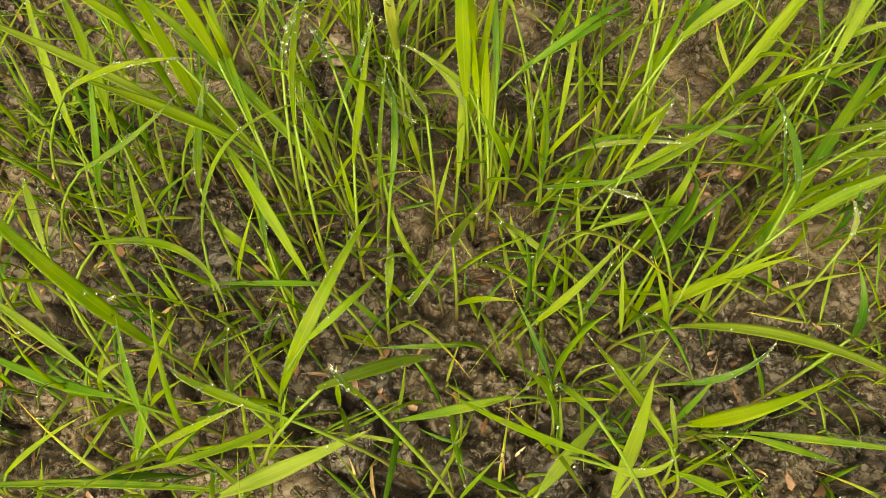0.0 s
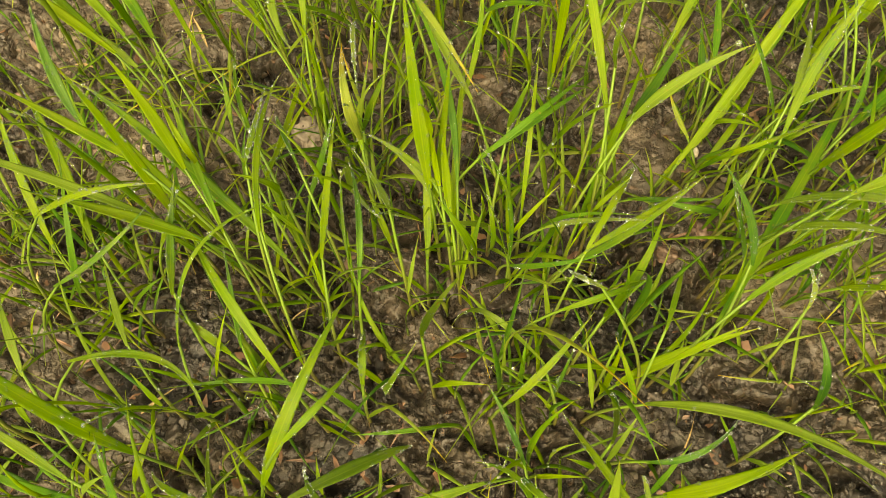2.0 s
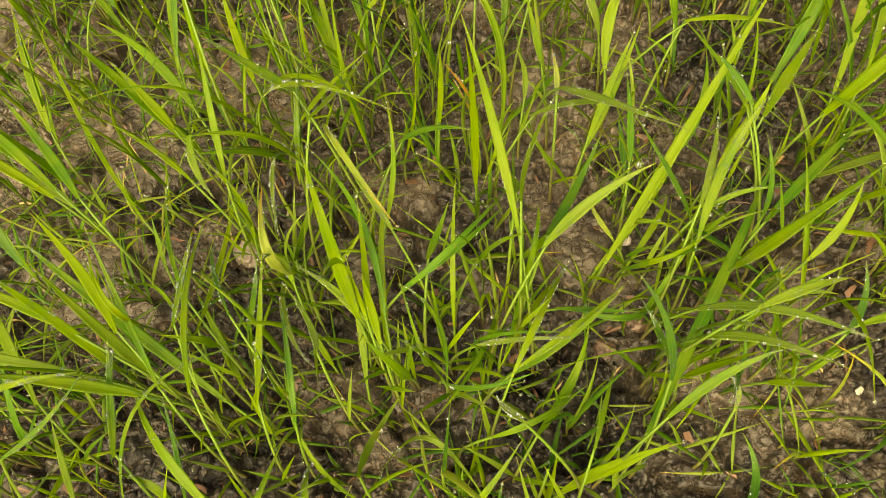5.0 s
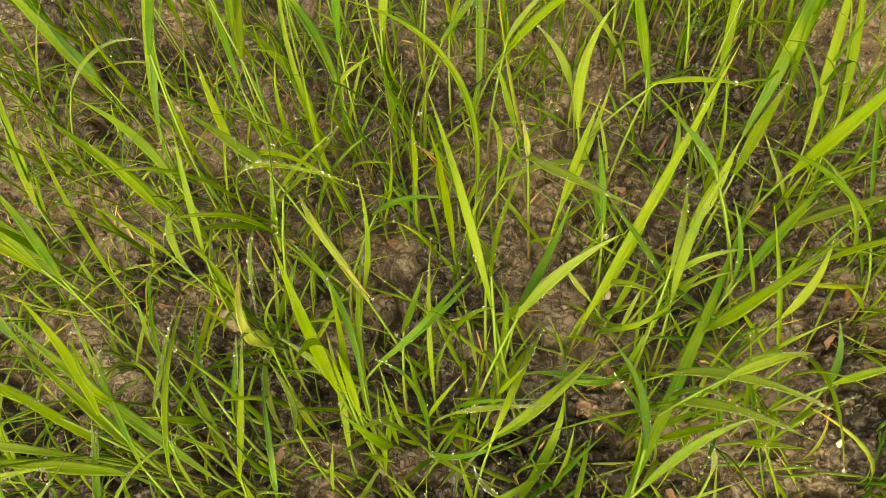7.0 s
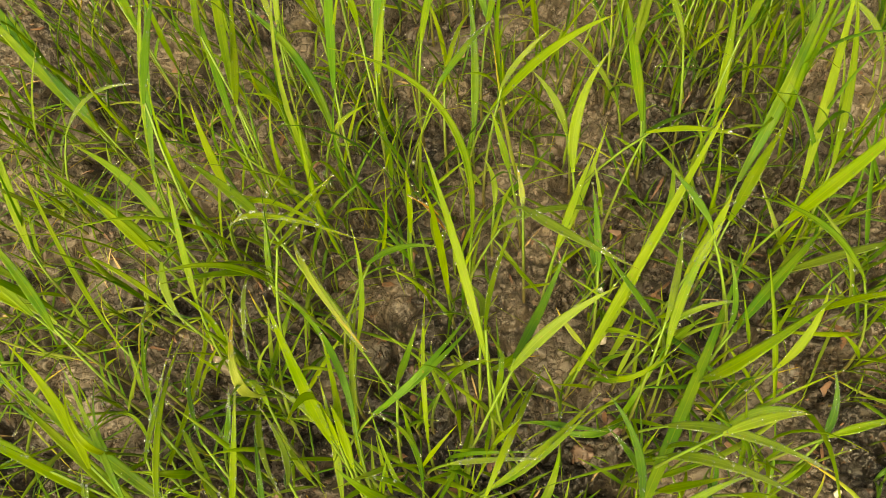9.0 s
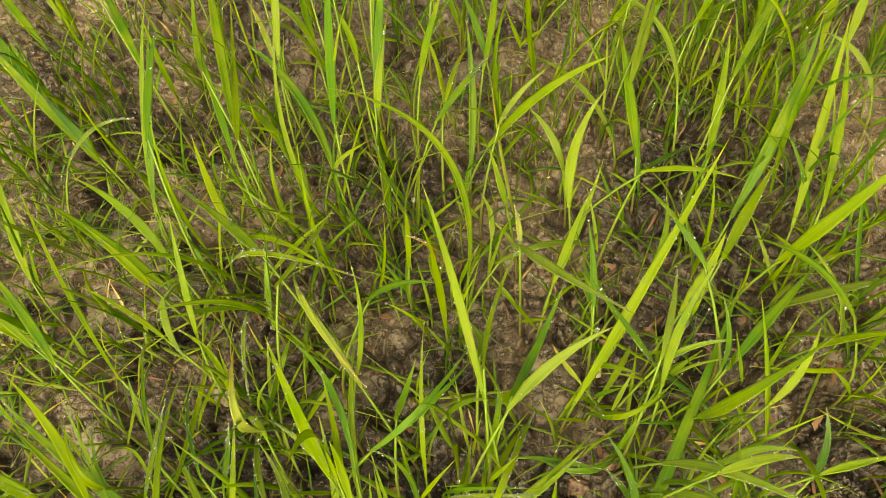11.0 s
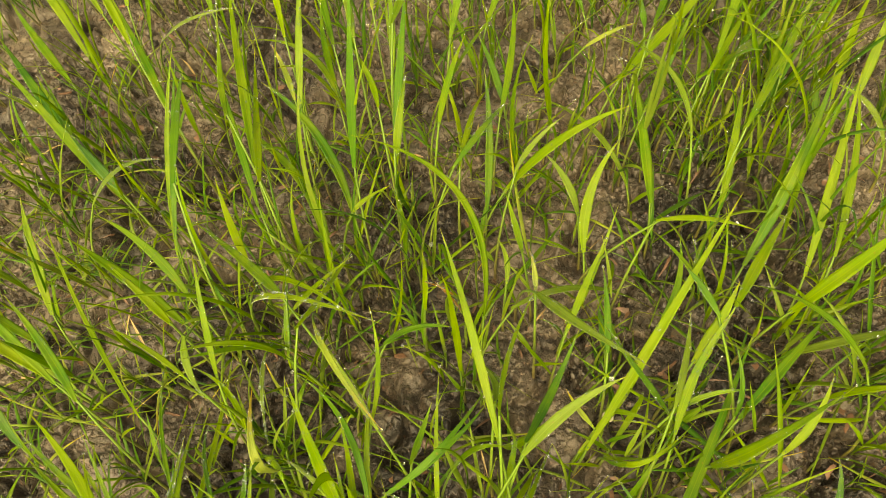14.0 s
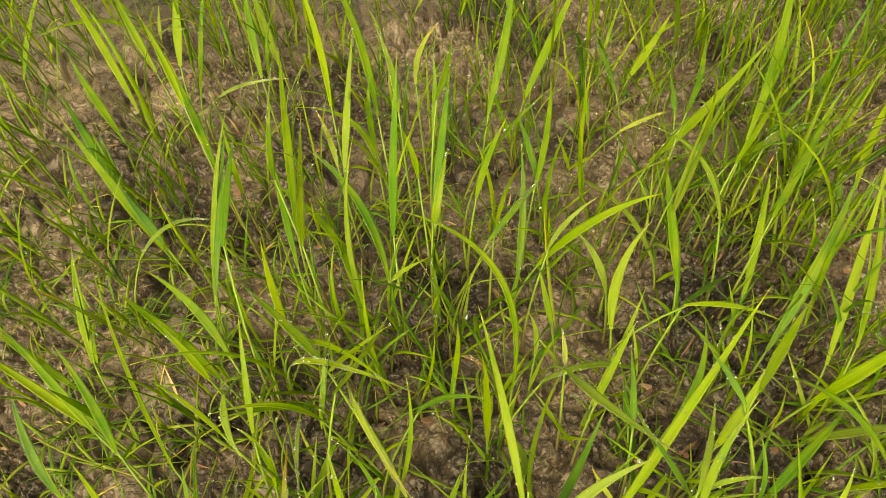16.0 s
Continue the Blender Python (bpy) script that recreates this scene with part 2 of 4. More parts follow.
def make_ground():
    xs, ys = spread(-0.38, 0.56, 0.0018, 60.0), spread(0.0, 0.88, 0.0018, 60.0)
    nx, ny = len(xs), len(ys)
    co = np.empty((ny, nx, 3), np.float32)
    for j, y in enumerate(ys):
        for i, x in enumerate(xs):
            near = abs(x) < 5 and abs(y) < 5
            co[j, i] = x, y, ground_height(x, y) if near else -0.004
    a = (np.arange(ny - 1)[:, None] * nx + np.arange(nx - 1)).ravel()
    quads = np.stack([a, a + 1, a + nx + 1, a + nx], 1).astype(np.int32)
    me = bpy.data.meshes.new("ground")
    me.vertices.add(nx * ny)
    me.vertices.foreach_set("co", co.ravel())
    me.loops.add(quads.size)
    me.loops.foreach_set("vertex_index", quads.ravel())
    me.polygons.add(len(quads))
    me.polygons.foreach_set("loop_start", np.arange(len(quads), dtype=np.int32) * 4)
    me.update(calc_edges=True)
    me.polygons.foreach_set("use_smooth", np.ones(len(quads), bool))
    me.materials.append(MUD)
    tagged(new("ground", me), "damp grey-brown clay mud, lumpy and cracked into clods", "ground", kind="structure")


make_ground()


# ---- blades and seedlings ----
class Soup:
    """Vertices, faces and UVs gathered for one mesh."""

    def __init__(self):
        self.v, self.f, self.uv, self.mat = [], [], [], []

    def mesh(self, name, materials):
        me = bpy.data.meshes.new(name)
        me.from_pydata(self.v, [], self.f)
        layer = me.uv_layers.new(name="UVMap")
        layer.data.foreach_set("uv", np.array(self.uv, np.float32)[[i for f in self.f for i in f]].ravel())
        for m in materials:
            me.materials.append(m)
        me.polygons.foreach_set("use_smooth", [True] * len(self.f))
        if self.mat:
            me.polygons.foreach_set("material_index", self.mat)
        me.update()
        return me


ACROSS = (-1.0, -0.55, 0.0, 0.55, 1.0)
THIN = (-1.0, 0.0, 1.0)


def blade(soup, a, b, c, width, twist=0.0, fold=0.22, wave=0.0, steps=14, slot=0, across=ACROSS):
    """A leaf blade along the curve from a through b (half way) to c, folded along its midrib, with thickness."""
    a, b, c = Vector(a), Vector(b), Vector(c)
    k = 2 * b - (a + c) / 2
    chord = c - a
    flat = Vector((chord.x, chord.y, 0))
    side0 = Vector((-flat.y, flat.x, 0)).normalized() if flat.length > 0.004 else Vector((1, 0, 0))
    start = len(soup.v)
    n = len(across)
    frames = []
    for s in range(steps + 1):
        u = s / steps
        p = (1 - u) ** 2 * a + 2 * u * (1 - u) * k + u * u * c
        d = (2 * (1 - u) * (k - a) + 2 * u * (c - k)).normalized()
        side = (side0 - d * side0.dot(d)).normalized()
        side = Matrix.Rotation(twist * (0.3 + u) + wave * math.sin(5 * u), 3, d) @ side
        up = side.cross(d) * -1
        if up.z < 0:
            up = -up
        grow = 0.32 + 0.68 * math.sin(min(1.0, u / 0.36) * math.pi / 2)
        end = 1.0 if u < 0.30 else (1 - ((u - 0.30) / 0.70) ** 1.45)
        w = max(width * 0.5 * grow * end, 0.00012)
        frames.append((p, side, up, w, fold))
        for layer in (0, 1):
            for x in across:
                lift = fold * w * abs(x) ** 1.3 - layer * (0.00026 if abs(x) < 0.9 else 0.00008)
                soup.v.append(p + side * (w * x) + up * lift)
                soup.uv.append((0.5 + 0.5 * x, u))
    for s in range(steps):
        o, q = start + s * 2 * n, start + (s + 1) * 2 * n
        for i in range(n - 1):
            soup.f.append((o + i, o + i + 1, q + i + 1, q + i))
            soup.f.append((o + n + i + 1, o + n + i, q + n + i, q + n + i + 1))
        soup.f.append((o + n, o, q, q + n))
        soup.f.append((o + n - 1, o + 2 * n - 1, q + 2 * n - 1, q + n - 1))
    soup.mat += [slot] * (len(soup.f) - len(soup.mat))
    return frames


def stalk(soup, a, b, c, r0, r1, steps=6, slot=0):
    """A tapered round stalk along the curve from a, leaving towards b, to c."""
    a, b, c = Vector(a), Vector(b), Vector(c)
    start = len(soup.v)
    for s in range(steps + 1):
        u = s / steps
        p = (1 - u) ** 2 * a + 2 * u * (1 - u) * b + u * u * c
        r = r0 + (r1 - r0) * u
        for i in range(6):
            t = i * math.pi / 3
            soup.v.append(p + Vector((r * math.cos(t), r * math.sin(t), 0)))
            soup.uv.append((i / 6, u))
    for s in range(steps):
        for i in range(6):
            o = start + s * 6
            soup.f.append((o + i, o + (i + 1) % 6, o + 6 + (i + 1) % 6, o + 6 + i))
    soup.mat += [slot] * (len(soup.f) - len(soup.mat))


def part(name, soup, materials, parent, label=""):
    ob = new(name, soup.mesh(name, materials))
    ob.parent = parent
    if label:
        ob["label"] = label
    return ob


TONES = {
    "g": (LEAF, "bright green rice seedling with a long arching leaf, rooted in mud"),
    "p": (LEAF_PALE, "pale yellow-green rice seedling with a soft leaf, rooted in mud"),
    "d": (LEAF_DARK, "deep green rice seedling with a wet leaf, rooted in mud"),
    "y": (LEAF_YELLOW, "rice seedling with a yellowing dew-covered leaf, rooted in mud"),
    "o": (LEAF_ORANGE, "rice seedling with a withered orange leaf, rooted in mud"),
}
DROPS = []
rng = random.Random(11)


def bedew(frames, foot, how_many, big=0.10):
    """Keeps places of dew drops on a blade: beads along its edges, a few on its face, sometimes one at the tip."""
    for _ in range(how_many):
        s = rng.uniform(0.10, 0.97) * (len(frames) - 1)
        i, f = int(s), s - int(s)
        (p, side, up, w, fold), (p2, _, _, w2, _) = frames[i], frames[i + 1]
        r = rng.uniform(0.00030, 0.00062)
        x = rng.choice((-1, 1)) * rng.uniform(0.86, 1.0)
        if rng.random() < 0.35:
            x = rng.uniform(-0.8, 0.8)
        if rng.random() < big:
            r = rng.uniform(0.0008, 0.0012)
        w = w + (w2 - w) * f
        DROPS.append((foot + p.lerp(p2, f) + side * (w * x) + up * (fold * w * abs(x) ** 1.3 + r * 0.55), r))
    if rng.random() < 0.22:
        DROPS.append((foot + frames[-1][0] + Vector((0, 0, 0.0003)), rng.uniform(0.0008, 0.0012)))


def leaf(x, y, z, heading, reach, rise, arch, sway, lead, width, tone="g", dew=0):
    """One seedling with its main leaf. Millimetres and degrees: where the blade leaves its sheath, the way it points, how far it
    reaches and climbs to its tip, how far its middle lies above, to the left of and ahead of the half-way point of that line."""
    a = Vector((x, y, z)) / 1000
    way = Vector((math.cos(radians(heading)), math.sin(radians(heading)), 0))
    left = Vector((-way.y, way.x, 0))
    c = a + way * reach / 1000 + Vector((0, 0, rise / 1000))
    b = (a + c) / 2 + left * sway / 1000 + way * lead / 1000 + Vector((0, 0, arch / 1000))
    width = width / 1000
    first = (4 * b - 3 * a - c).normalized()
    down = max(0.0, a.z)
    foot = a - Vector((first.x, first.y, 0)) * down * 0.45
    foot.z = mud_height(foot.x, foot.y) - 0.004
    top = a + first * 0.004
    material, label = TONES[tone]
    thing = new("rice_seedling")
    thing.location = foot
    tagged(thing, label, "seedling", "rice seedlings")
    soup = Soup()
    frames = blade(soup, a - foot, b - foot, c - foot, width, rng.uniform(-0.35, 0.35), rng.uniform(0.08, 0.34), rng.uniform(-0.12, 0.12), 18)
    part("leaf_blade", soup, [material], thing)
    soup = Soup()
    bend = Vector((0, 0, max(0.003, 0.6 * (a.z - foot.z))))
    stalk(soup, (0, 0, 0), bend, top - foot, 0.0013, 0.0009)
    part("stem", soup, [STEM], thing)
    turn = rng.uniform(0, 2 * math.pi)
    for i in range(rng.choice((1, 1, 2))):
        turn += rng.uniform(1.6, 3.6)
        size = rng.uniform(0.022, 0.055)
        s = Vector((0, 0, 1)) * rng.uniform(0.2, 0.7) * (a.z - foot.z)
        way2 = Vector((math.cos(turn), math.sin(turn), 0))
        soup = Soup()
        blade(soup, s, s + way2 * size * 0.30 + Vector((0, 0, size * 0.42)), s + way2 * size * 0.7 + Vector((0, 0, size * rng.uniform(0.55, 0.95))),
              rng.uniform(0.0022, 0.0042), rng.uniform(-0.5, 0.5), 0.25, 0.0, 9)
        part("small_leaf", soup, [LEAF_PALE if rng.random() < 0.3 else LEAF], thing)
    bedew(frames, foot, dew or int((1.7 if tone in "py" else 1.0) * rng.choice((9, 18, 32, 50, 80)) * min(1.5, 0.3 + reach / 70)), rng.choice((0.02, 0.06, 0.12)))


leaf(-62.8, 240.8, 70.6, 136.7, 196.2, 8.8, 19.8, 0.1, 4.3, 8.4)
leaf(-136.0, 261.7, 90.8, 168.7, 123.1, 81.0, 4.5, -2.5, 4.4, 6.2, "p")
leaf(-180.2, 238.8, 150.5, 0.1, 77.2, 30.0, 5.7, 1.9, -2.4, 4.4)
leaf(-188.9, 216.1, 106.4, 36.6, 72.7, 16.5, 4.5, -8.1, -1.1, 3.7)
leaf(-181.1, 162.9, 174.9, 90.4, 57.2, -116.9, 14.7, -18.4, -9.3, 4.2, "p")
leaf(-177.2, 154.5, 141.9, 121.1, 55.3, -14.6, 13.1, -4.8, 1.0, 4.7, "p")
leaf(-155.8, 187.3, 75.9, 112.8, 67.0, -8.9, 1.8, 0.2, 0.2, 4.7, "p")
leaf(-180.5, 252.8, 85.1, 117.5, 128.8, 9.3, 8.3, -4.3, 4.0, 7.5)
leaf(-210.2, 254.7, 74.4, 107.0, 100.7, 51.7, 11.7, -1.1, -7.5, 5.8)
leaf(-205.2, 233.5, 45.1, 81.1, 69.5, 70.2, 23.7, -18.1, -18.5, 5.1, "d")
leaf(-121.3, 209.3, 100.3, 90.1, 71.9, 14.4, -14.7, 7.5, 3.4, 5.4)
leaf(-120.9, 182.1, 84.5, 46.9, 114.3, 19.6, 11.0, 26.4, -3.6, 3.6)
leaf(-61.0, 163.5, 76.6, 123.0, 118.7, -11.5, 32.3, 0.4, -0.1, 6.3)
leaf(-36.8, 230.7, 89.6, 85.1, 101.8, 6.3, -5.3, 1.7, 0.2, 5.3)
leaf(-15.1, 215.2, 83.2, 94.1, 83.5, -0.1, 20.9, -5.5, -2.7, 4.3, "d")
leaf(-13.2, 312.7, 74.9, -100.2, 11.6, 69.2, -6.6, -4.0, -15.2, 6.8)
leaf(6.5, 251.4, 109.9, 112.9, 66.0, -32.3, -8.9, -3.0, -3.6, 4.7, "p")
leaf(33.7, 273.8, 66.1, 131.2, 72.1, 4.4, 11.3, -3.8, -1.4, 4.3, "p")
leaf(-64.1, 232.9, 128.9, 91.0, 136.6, -42.1, 9.4, 5.5, 1.6, 4.3)
leaf(-68.5, 277.3, 106.3, 85.0, 148.9, -56.2, -17.0, 3.0, 3.9, 4.4)
leaf(-92.6, 245.1, 103.7, 110.6, 115.4, 24.7, -5.0, 1.7, 5.9, 4.7)
leaf(-74.4, 276.9, 112.2, 149.2, 37.5, 27.7, -31.4, -21.1, 24.8, 2.4)
leaf(-139.1, 264.6, 87.1, -62.0, 49.7, 189.4, 8.3, 1.4, 1.9, 3.9)
leaf(-84.9, 180.5, 81.9, 102.1, 67.6, 3.2, -6.2, 1.3, 0.5, 3.7, "d")
leaf(-91.9, 178.0, 78.7, 142.7, 34.9, 21.6, -19.8, -1.0, 10.9, 6.0)
leaf(36.6, 273.2, 92.8, -141.5, 8.5, 97.5, -9.4, -20.4, -14.5, 9.2)
leaf(42.3, 257.3, 38.0, 81.3, 122.2, 54.7, 33.8, -0.1, -8.8, 5.1)
leaf(27.1, 269.2, 29.2, 67.9, 55.8, 140.5, 4.8, -0.4, 5.6, 5.4)
leaf(67.7, 260.6, 16.3, 101.3, 34.3, 96.9, 17.4, 1.9, -27.5, 3.7)
leaf(79.6, 244.1, 34.9, 113.2, 43.3, 83.5, -3.0, -11.2, 5.0, 3.9)
leaf(57.8, 286.7, 92.7, 39.3, 106.8, -6.1, 33.2, -13.4, -8.6, 4.4, "d")
leaf(141.8, 321.4, 32.7, 11.9, 83.5, 100.8, 27.8, -17.3, -20.2, 5.7)
leaf(124.0, 260.9, 23.3, 51.7, 33.7, 170.8, 0.6, 3.3, 21.5, 4.9)
leaf(121.5, 225.8, 84.1, 58.5, 113.1, -72.4, 33.7, -1.9, -3.4, 4.9)
leaf(131.2, 190.4, 69.9, 55.0, 76.8, 12.7, -26.1, -4.6, 10.4, 6.9)
leaf(127.4, 233.8, 74.2, 30.7, 95.1, -9.3, 10.9, -4.0, 0.8, 5.1)
leaf(219.6, 263.3, 51.8, 171.3, 54.4, 14.3, 17.8, 11.7, 0.1, 4.8, "d")
leaf(99.2, 262.2, 37.0, -12.3, 66.3, 46.5, 13.5, -0.8, -10.9, 3.1, "d")
leaf(211.9, 205.4, 102.4, 92.7, 70.7, -2.8, -4.9, -9.2, 0.4, 5.5, "d")
leaf(197.6, 182.2, 69.6, 53.2, 231.0, 3.4, -1.5, -1.9, 9.4, 8.4)
leaf(205.5, 185.4, 101.7, 19.6, 71.0, 25.1, -3.6, 4.7, 4.2, 6.1)
leaf(217.0, 302.5, 51.7, 3.4, 55.9, 28.8, 40.1, -23.1, -20.1, 4.0)
leaf(208.9, 320.3, 50.5, 127.0, 27.7, 29.6, -1.1, 0.7, 1.2, 4.0, "y")
leaf(197.2, 309.4, 21.6, 41.3, 83.3, 86.8, -7.2, -2.7, 12.6, 6.1)
leaf(78.4, 237.6, 42.9, -7.4, 63.4, 32.7, 14.4, -10.1, -6.3, 4.1, "d")
leaf(124.4, 189.5, 122.2, 118.8, 29.1, -34.6, 1.9, 2.9, 2.0, 3.4, "p")
leaf(21.6, 179.1, 86.1, 63.7, 72.2, -53.2, -12.3, 7.6, -7.2, 5.4, "p")
leaf(161.5, 174.3, 88.5, 62.9, 61.0, -31.3, 4.2, 0.4, 1.9, 3.7)
leaf(133.9, 168.5, 84.8, 65.5, 45.0, -34.7, -11.3, -0.6, -3.4, 3.9, "d")
leaf(102.6, 191.5, 82.7, 25.1, 68.7, -35.2, 29.6, -8.9, -2.4, 4.2)
leaf(252.3, 187.7, 69.2, 101.1, 19.4, 21.4, -1.0, -5.3, 0.7, 4.0, "p")
leaf(91.9, 162.1, 75.5, 174.7, 52.4, 69.6, -56.5, -36.9, 8.2, 4.2, "p")
leaf(221.9, 271.3, 1.7, 42.5, 67.3, 71.9, 25.0, -2.5, -23.7, 3.9)
leaf(232.3, 241.3, 34.9, -48.7, 36.8, 116.3, 5.5, 9.3, -2.5, 5.0)
leaf(89.4, 271.2, 49.8, 79.6, 97.9, 47.5, 20.0, -0.0, -6.1, 3.8)
leaf(-139.4, 122.3, 84.1, 137.7, 61.1, 144.4, 8.8, 3.1, -4.4, 8.5)
leaf(-122.4, 149.2, 56.4, -115.3, 27.2, 103.1, 0.5, -7.9, -2.3, 6.2)
leaf(-165.6, 166.3, 122.8, -20.2, 63.8, -49.9, 2.4, 18.0, 4.0, 4.6)
leaf(-76.2, 103.9, 53.7, 62.1, 117.9, 35.1, 30.4, -5.4, -10.5, 8.5)
leaf(-55.4, 120.2, 101.1, 46.9, 56.7, -5.2, 16.1, -5.0, 0.4, 4.7)
leaf(-41.9, 88.8, 136.9, 33.6, 64.1, -93.4, 8.4, -2.3, 10.5, 7.7, "p")
leaf(-110.2, 49.0, 33.9, 19.3, 92.7, 40.8, -3.0, 0.0, 1.3, 9.9, "p")
leaf(52.6, 98.2, 68.0, -171.9, 70.1, -26.8, 9.5, 2.5, 3.4, 5.8)
leaf(-62.6, 80.7, 111.9, 155.2, 80.6, -41.2, 14.1, 4.1, 6.1, 5.5)
leaf(-144.7, 86.9, 77.2, 88.6, 39.5, 52.0, -0.2, 1.5, 0.2, 5.4, "d")
leaf(-179.6, 113.5, 75.5, 13.6, 39.5, 63.0, -3.5, 9.6, 3.2, 4.3)
leaf(-173.5, 109.7, 92.0, 145.9, 67.8, 21.1, 0.9, -0.6, 2.8, 5.8)
leaf(-151.8, 109.6, 55.3, 54.6, 38.4, 30.4, 3.4, -1.2, -2.6, 5.4)
leaf(-157.6, 72.6, 43.6, 67.0, 33.5, 31.9, 0.8, -1.3, -0.8, 6.3)
leaf(-149.4, 72.0, 48.5, 10.5, 70.0, 69.0, -3.4, 2.5, 3.3, 4.5)
leaf(-67.9, 88.2, 57.6, -157.1, 83.9, 32.7, -1.0, 3.4, 0.3, 5.2)
leaf(-157.4, 95.0, 85.5, 160.1, 108.4, -17.3, -8.1, 3.9, 2.5, 6.5, "d")
leaf(-110.8, 51.9, 25.5, -177.6, 139.8, 70.2, 0.1, -4.7, 7.1, 4.9)
leaf(-231.6, 59.2, 40.3, 31.1, 58.1, 22.6, 3.6, 1.2, -1.5, 3.5)
leaf(-89.0, 92.7, 104.4, 116.5, 57.1, -64.3, -3.2, 4.3, -3.5, 3.2, "p")
leaf(-14.5, 76.8, 169.9, 132.1, 40.9, -67.3, 1.7, 1.9, 2.6, 3.1)
leaf(-17.3, 159.0, 53.5, 91.6, 43.7, -23.2, 25.6, -2.5, -1.2, 5.3)
leaf(-5.7, 160.6, 38.2, 27.2, 27.9, 59.9, 8.7, -8.2, -9.8, 5.1)
leaf(31.5, 138.3, 25.5, -177.0, 61.1, 3.9, 9.3, 2.4, -0.5, 3.3, "d")
leaf(-46.3, 150.8, 104.2, 175.2, 84.7, -20.2, -29.6, -10.8, 0.3, 3.7, "d")
leaf(146.2, 135.4, 76.1, -32.9, 120.3, 71.7, 10.4, 10.1, -1.4, 7.4, "p")
leaf(112.6, 49.3, 29.6, 79.9, 53.0, 76.0, -4.0, -3.4, 5.7, 9.1, "p")
leaf(70.1, 50.8, 34.4, 47.2, 65.2, -6.7, 3.5, 0.6, 0.4, 8.8, "p")
leaf(69.7, 145.9, 46.8, 38.1, 65.6, 45.5, 7.0, -3.8, -4.8, 5.3)
leaf(140.3, 72.4, 60.2, 117.4, 79.0, -28.3, 12.4, 3.2, 4.0, 5.4)
leaf(76.9, 107.5, 55.2, 111.1, 51.3, 6.4, -5.4, -2.0, 0.6, 4.0, "d")
leaf(81.9, 78.9, 35.4, 146.6, 41.1, 98.8, 0.5, -8.9, -1.4, 4.6)
leaf(86.3, 73.8, 141.7, 120.0, 25.0, -45.4, 15.6, 4.4, 8.8, 4.0)
leaf(148.5, 74.0, 39.4, 108.5, 24.9, 26.1, -9.4, -5.2, 6.9, 3.7, "p")
leaf(142.2, 104.3, 72.9, 21.5, 57.1, 13.9, 20.1, -8.5, -5.9, 4.0, "d")
leaf(159.1, 88.9, 31.1, 13.3, 67.6, 56.2, 7.3, -4.4, -5.7, 9.1)
leaf(141.6, 158.6, 24.0, 10.3, 72.3, 67.4, -0.2, 3.1, 0.1, 7.7)
leaf(127.6, 116.8, 60.0, 91.6, 61.0, -23.2, -33.6, -14.1, 1.6, 4.0, "p")
leaf(100.3, 67.4, 56.1, 163.8, 87.3, 61.6, -7.8, 0.6, 5.6, 4.3)
leaf(174.9, 48.9, 35.3, 160.4, 36.8, 13.4, 0.9, -0.6, -0.3, 6.3)
leaf(186.8, 79.8, 46.2, -15.4, 58.4, -9.1, 5.4, -0.5, 0.9, 4.6)
leaf(189.1, 81.8, 45.8, -8.4, 96.2, 12.0, -1.8, 1.3, 4.2, 4.7)
leaf(236.8, 126.5, 81.8, 73.5, 48.8, -1.8, -11.8, -10.7, 2.6, 5.6, "d")
leaf(53.8, 51.6, 35.5, 159.4, 30.8, 28.7, 0.6, 1.3, -0.5, 4.2)
leaf(105.6, 61.9, 60.2, 8.9, 35.9, 10.3, -1.4, -6.1, 0.2, 5.2)
leaf(-139.5, 374.9, 124.5, 123.6, 104.9, 8.0, -2.2, -2.1, 0.2, 7.3)
leaf(-112.9, 280.4, 120.5, 124.5, 116.5, -5.8, -6.2, -2.8, -0.1, 7.7)
leaf(-71.2, 386.0, 103.8, 142.3, 59.8, 35.2, 1.4, -2.4, -0.9, 4.3)
leaf(-85.5, 432.4, 98.0, 130.6, 44.5, 46.7, 3.2, -0.5, -3.8, 6.8)
leaf(3.2, 387.2, 107.0, -173.7, 63.6, 58.5, 9.2, -4.4, -8.3, 5.2)
leaf(-65.7, 409.6, 125.1, -73.6, 47.8, -9.1, 2.6, -3.9, 0.4, 5.8, "p")
leaf(-41.4, 352.9, 64.9, 113.4, 27.8, 78.9, -1.3, -6.9, 4.4, 4.6)
leaf(-44.2, 377.6, 118.3, 89.5, 70.4, 49.7, 7.1, -1.5, -1.4, 5.7)
leaf(-13.5, 319.0, 74.9, 98.2, 49.4, 41.2, 33.7, 2.8, -26.0, 7.1, "y")
leaf(30.0, 277.7, 81.6, 95.0, 60.8, 118.3, 0.5, 0.9, -0.9, 9.1)
leaf(-14.1, 334.1, 64.2, 60.8, 51.8, 21.4, -31.5, 14.9, 15.3, 5.5)
leaf(60.1, 328.9, 101.7, 115.2, 81.5, 22.5, 0.3, 0.5, -0.1, 5.6, "p")
leaf(-14.1, 396.5, 104.0, -86.7, 70.8, 14.4, 8.0, -0.9, -1.3, 3.2, "p")
leaf(47.6, 275.6, 87.4, 107.1, 75.2, 99.6, -7.3, -11.3, 11.6, 4.8, "d")
leaf(33.8, 277.3, 90.1, 131.8, 65.8, -16.6, -1.1, -2.5, -0.3, 4.8, "p")
leaf(-30.4, 453.6, 81.4, -35.2, 113.6, 68.1, 21.0, 8.3, -12.8, 5.5)
leaf(1.1, 431.3, 87.7, 11.2, 58.9, 51.6, 2.7, -1.0, -2.6, 5.3)
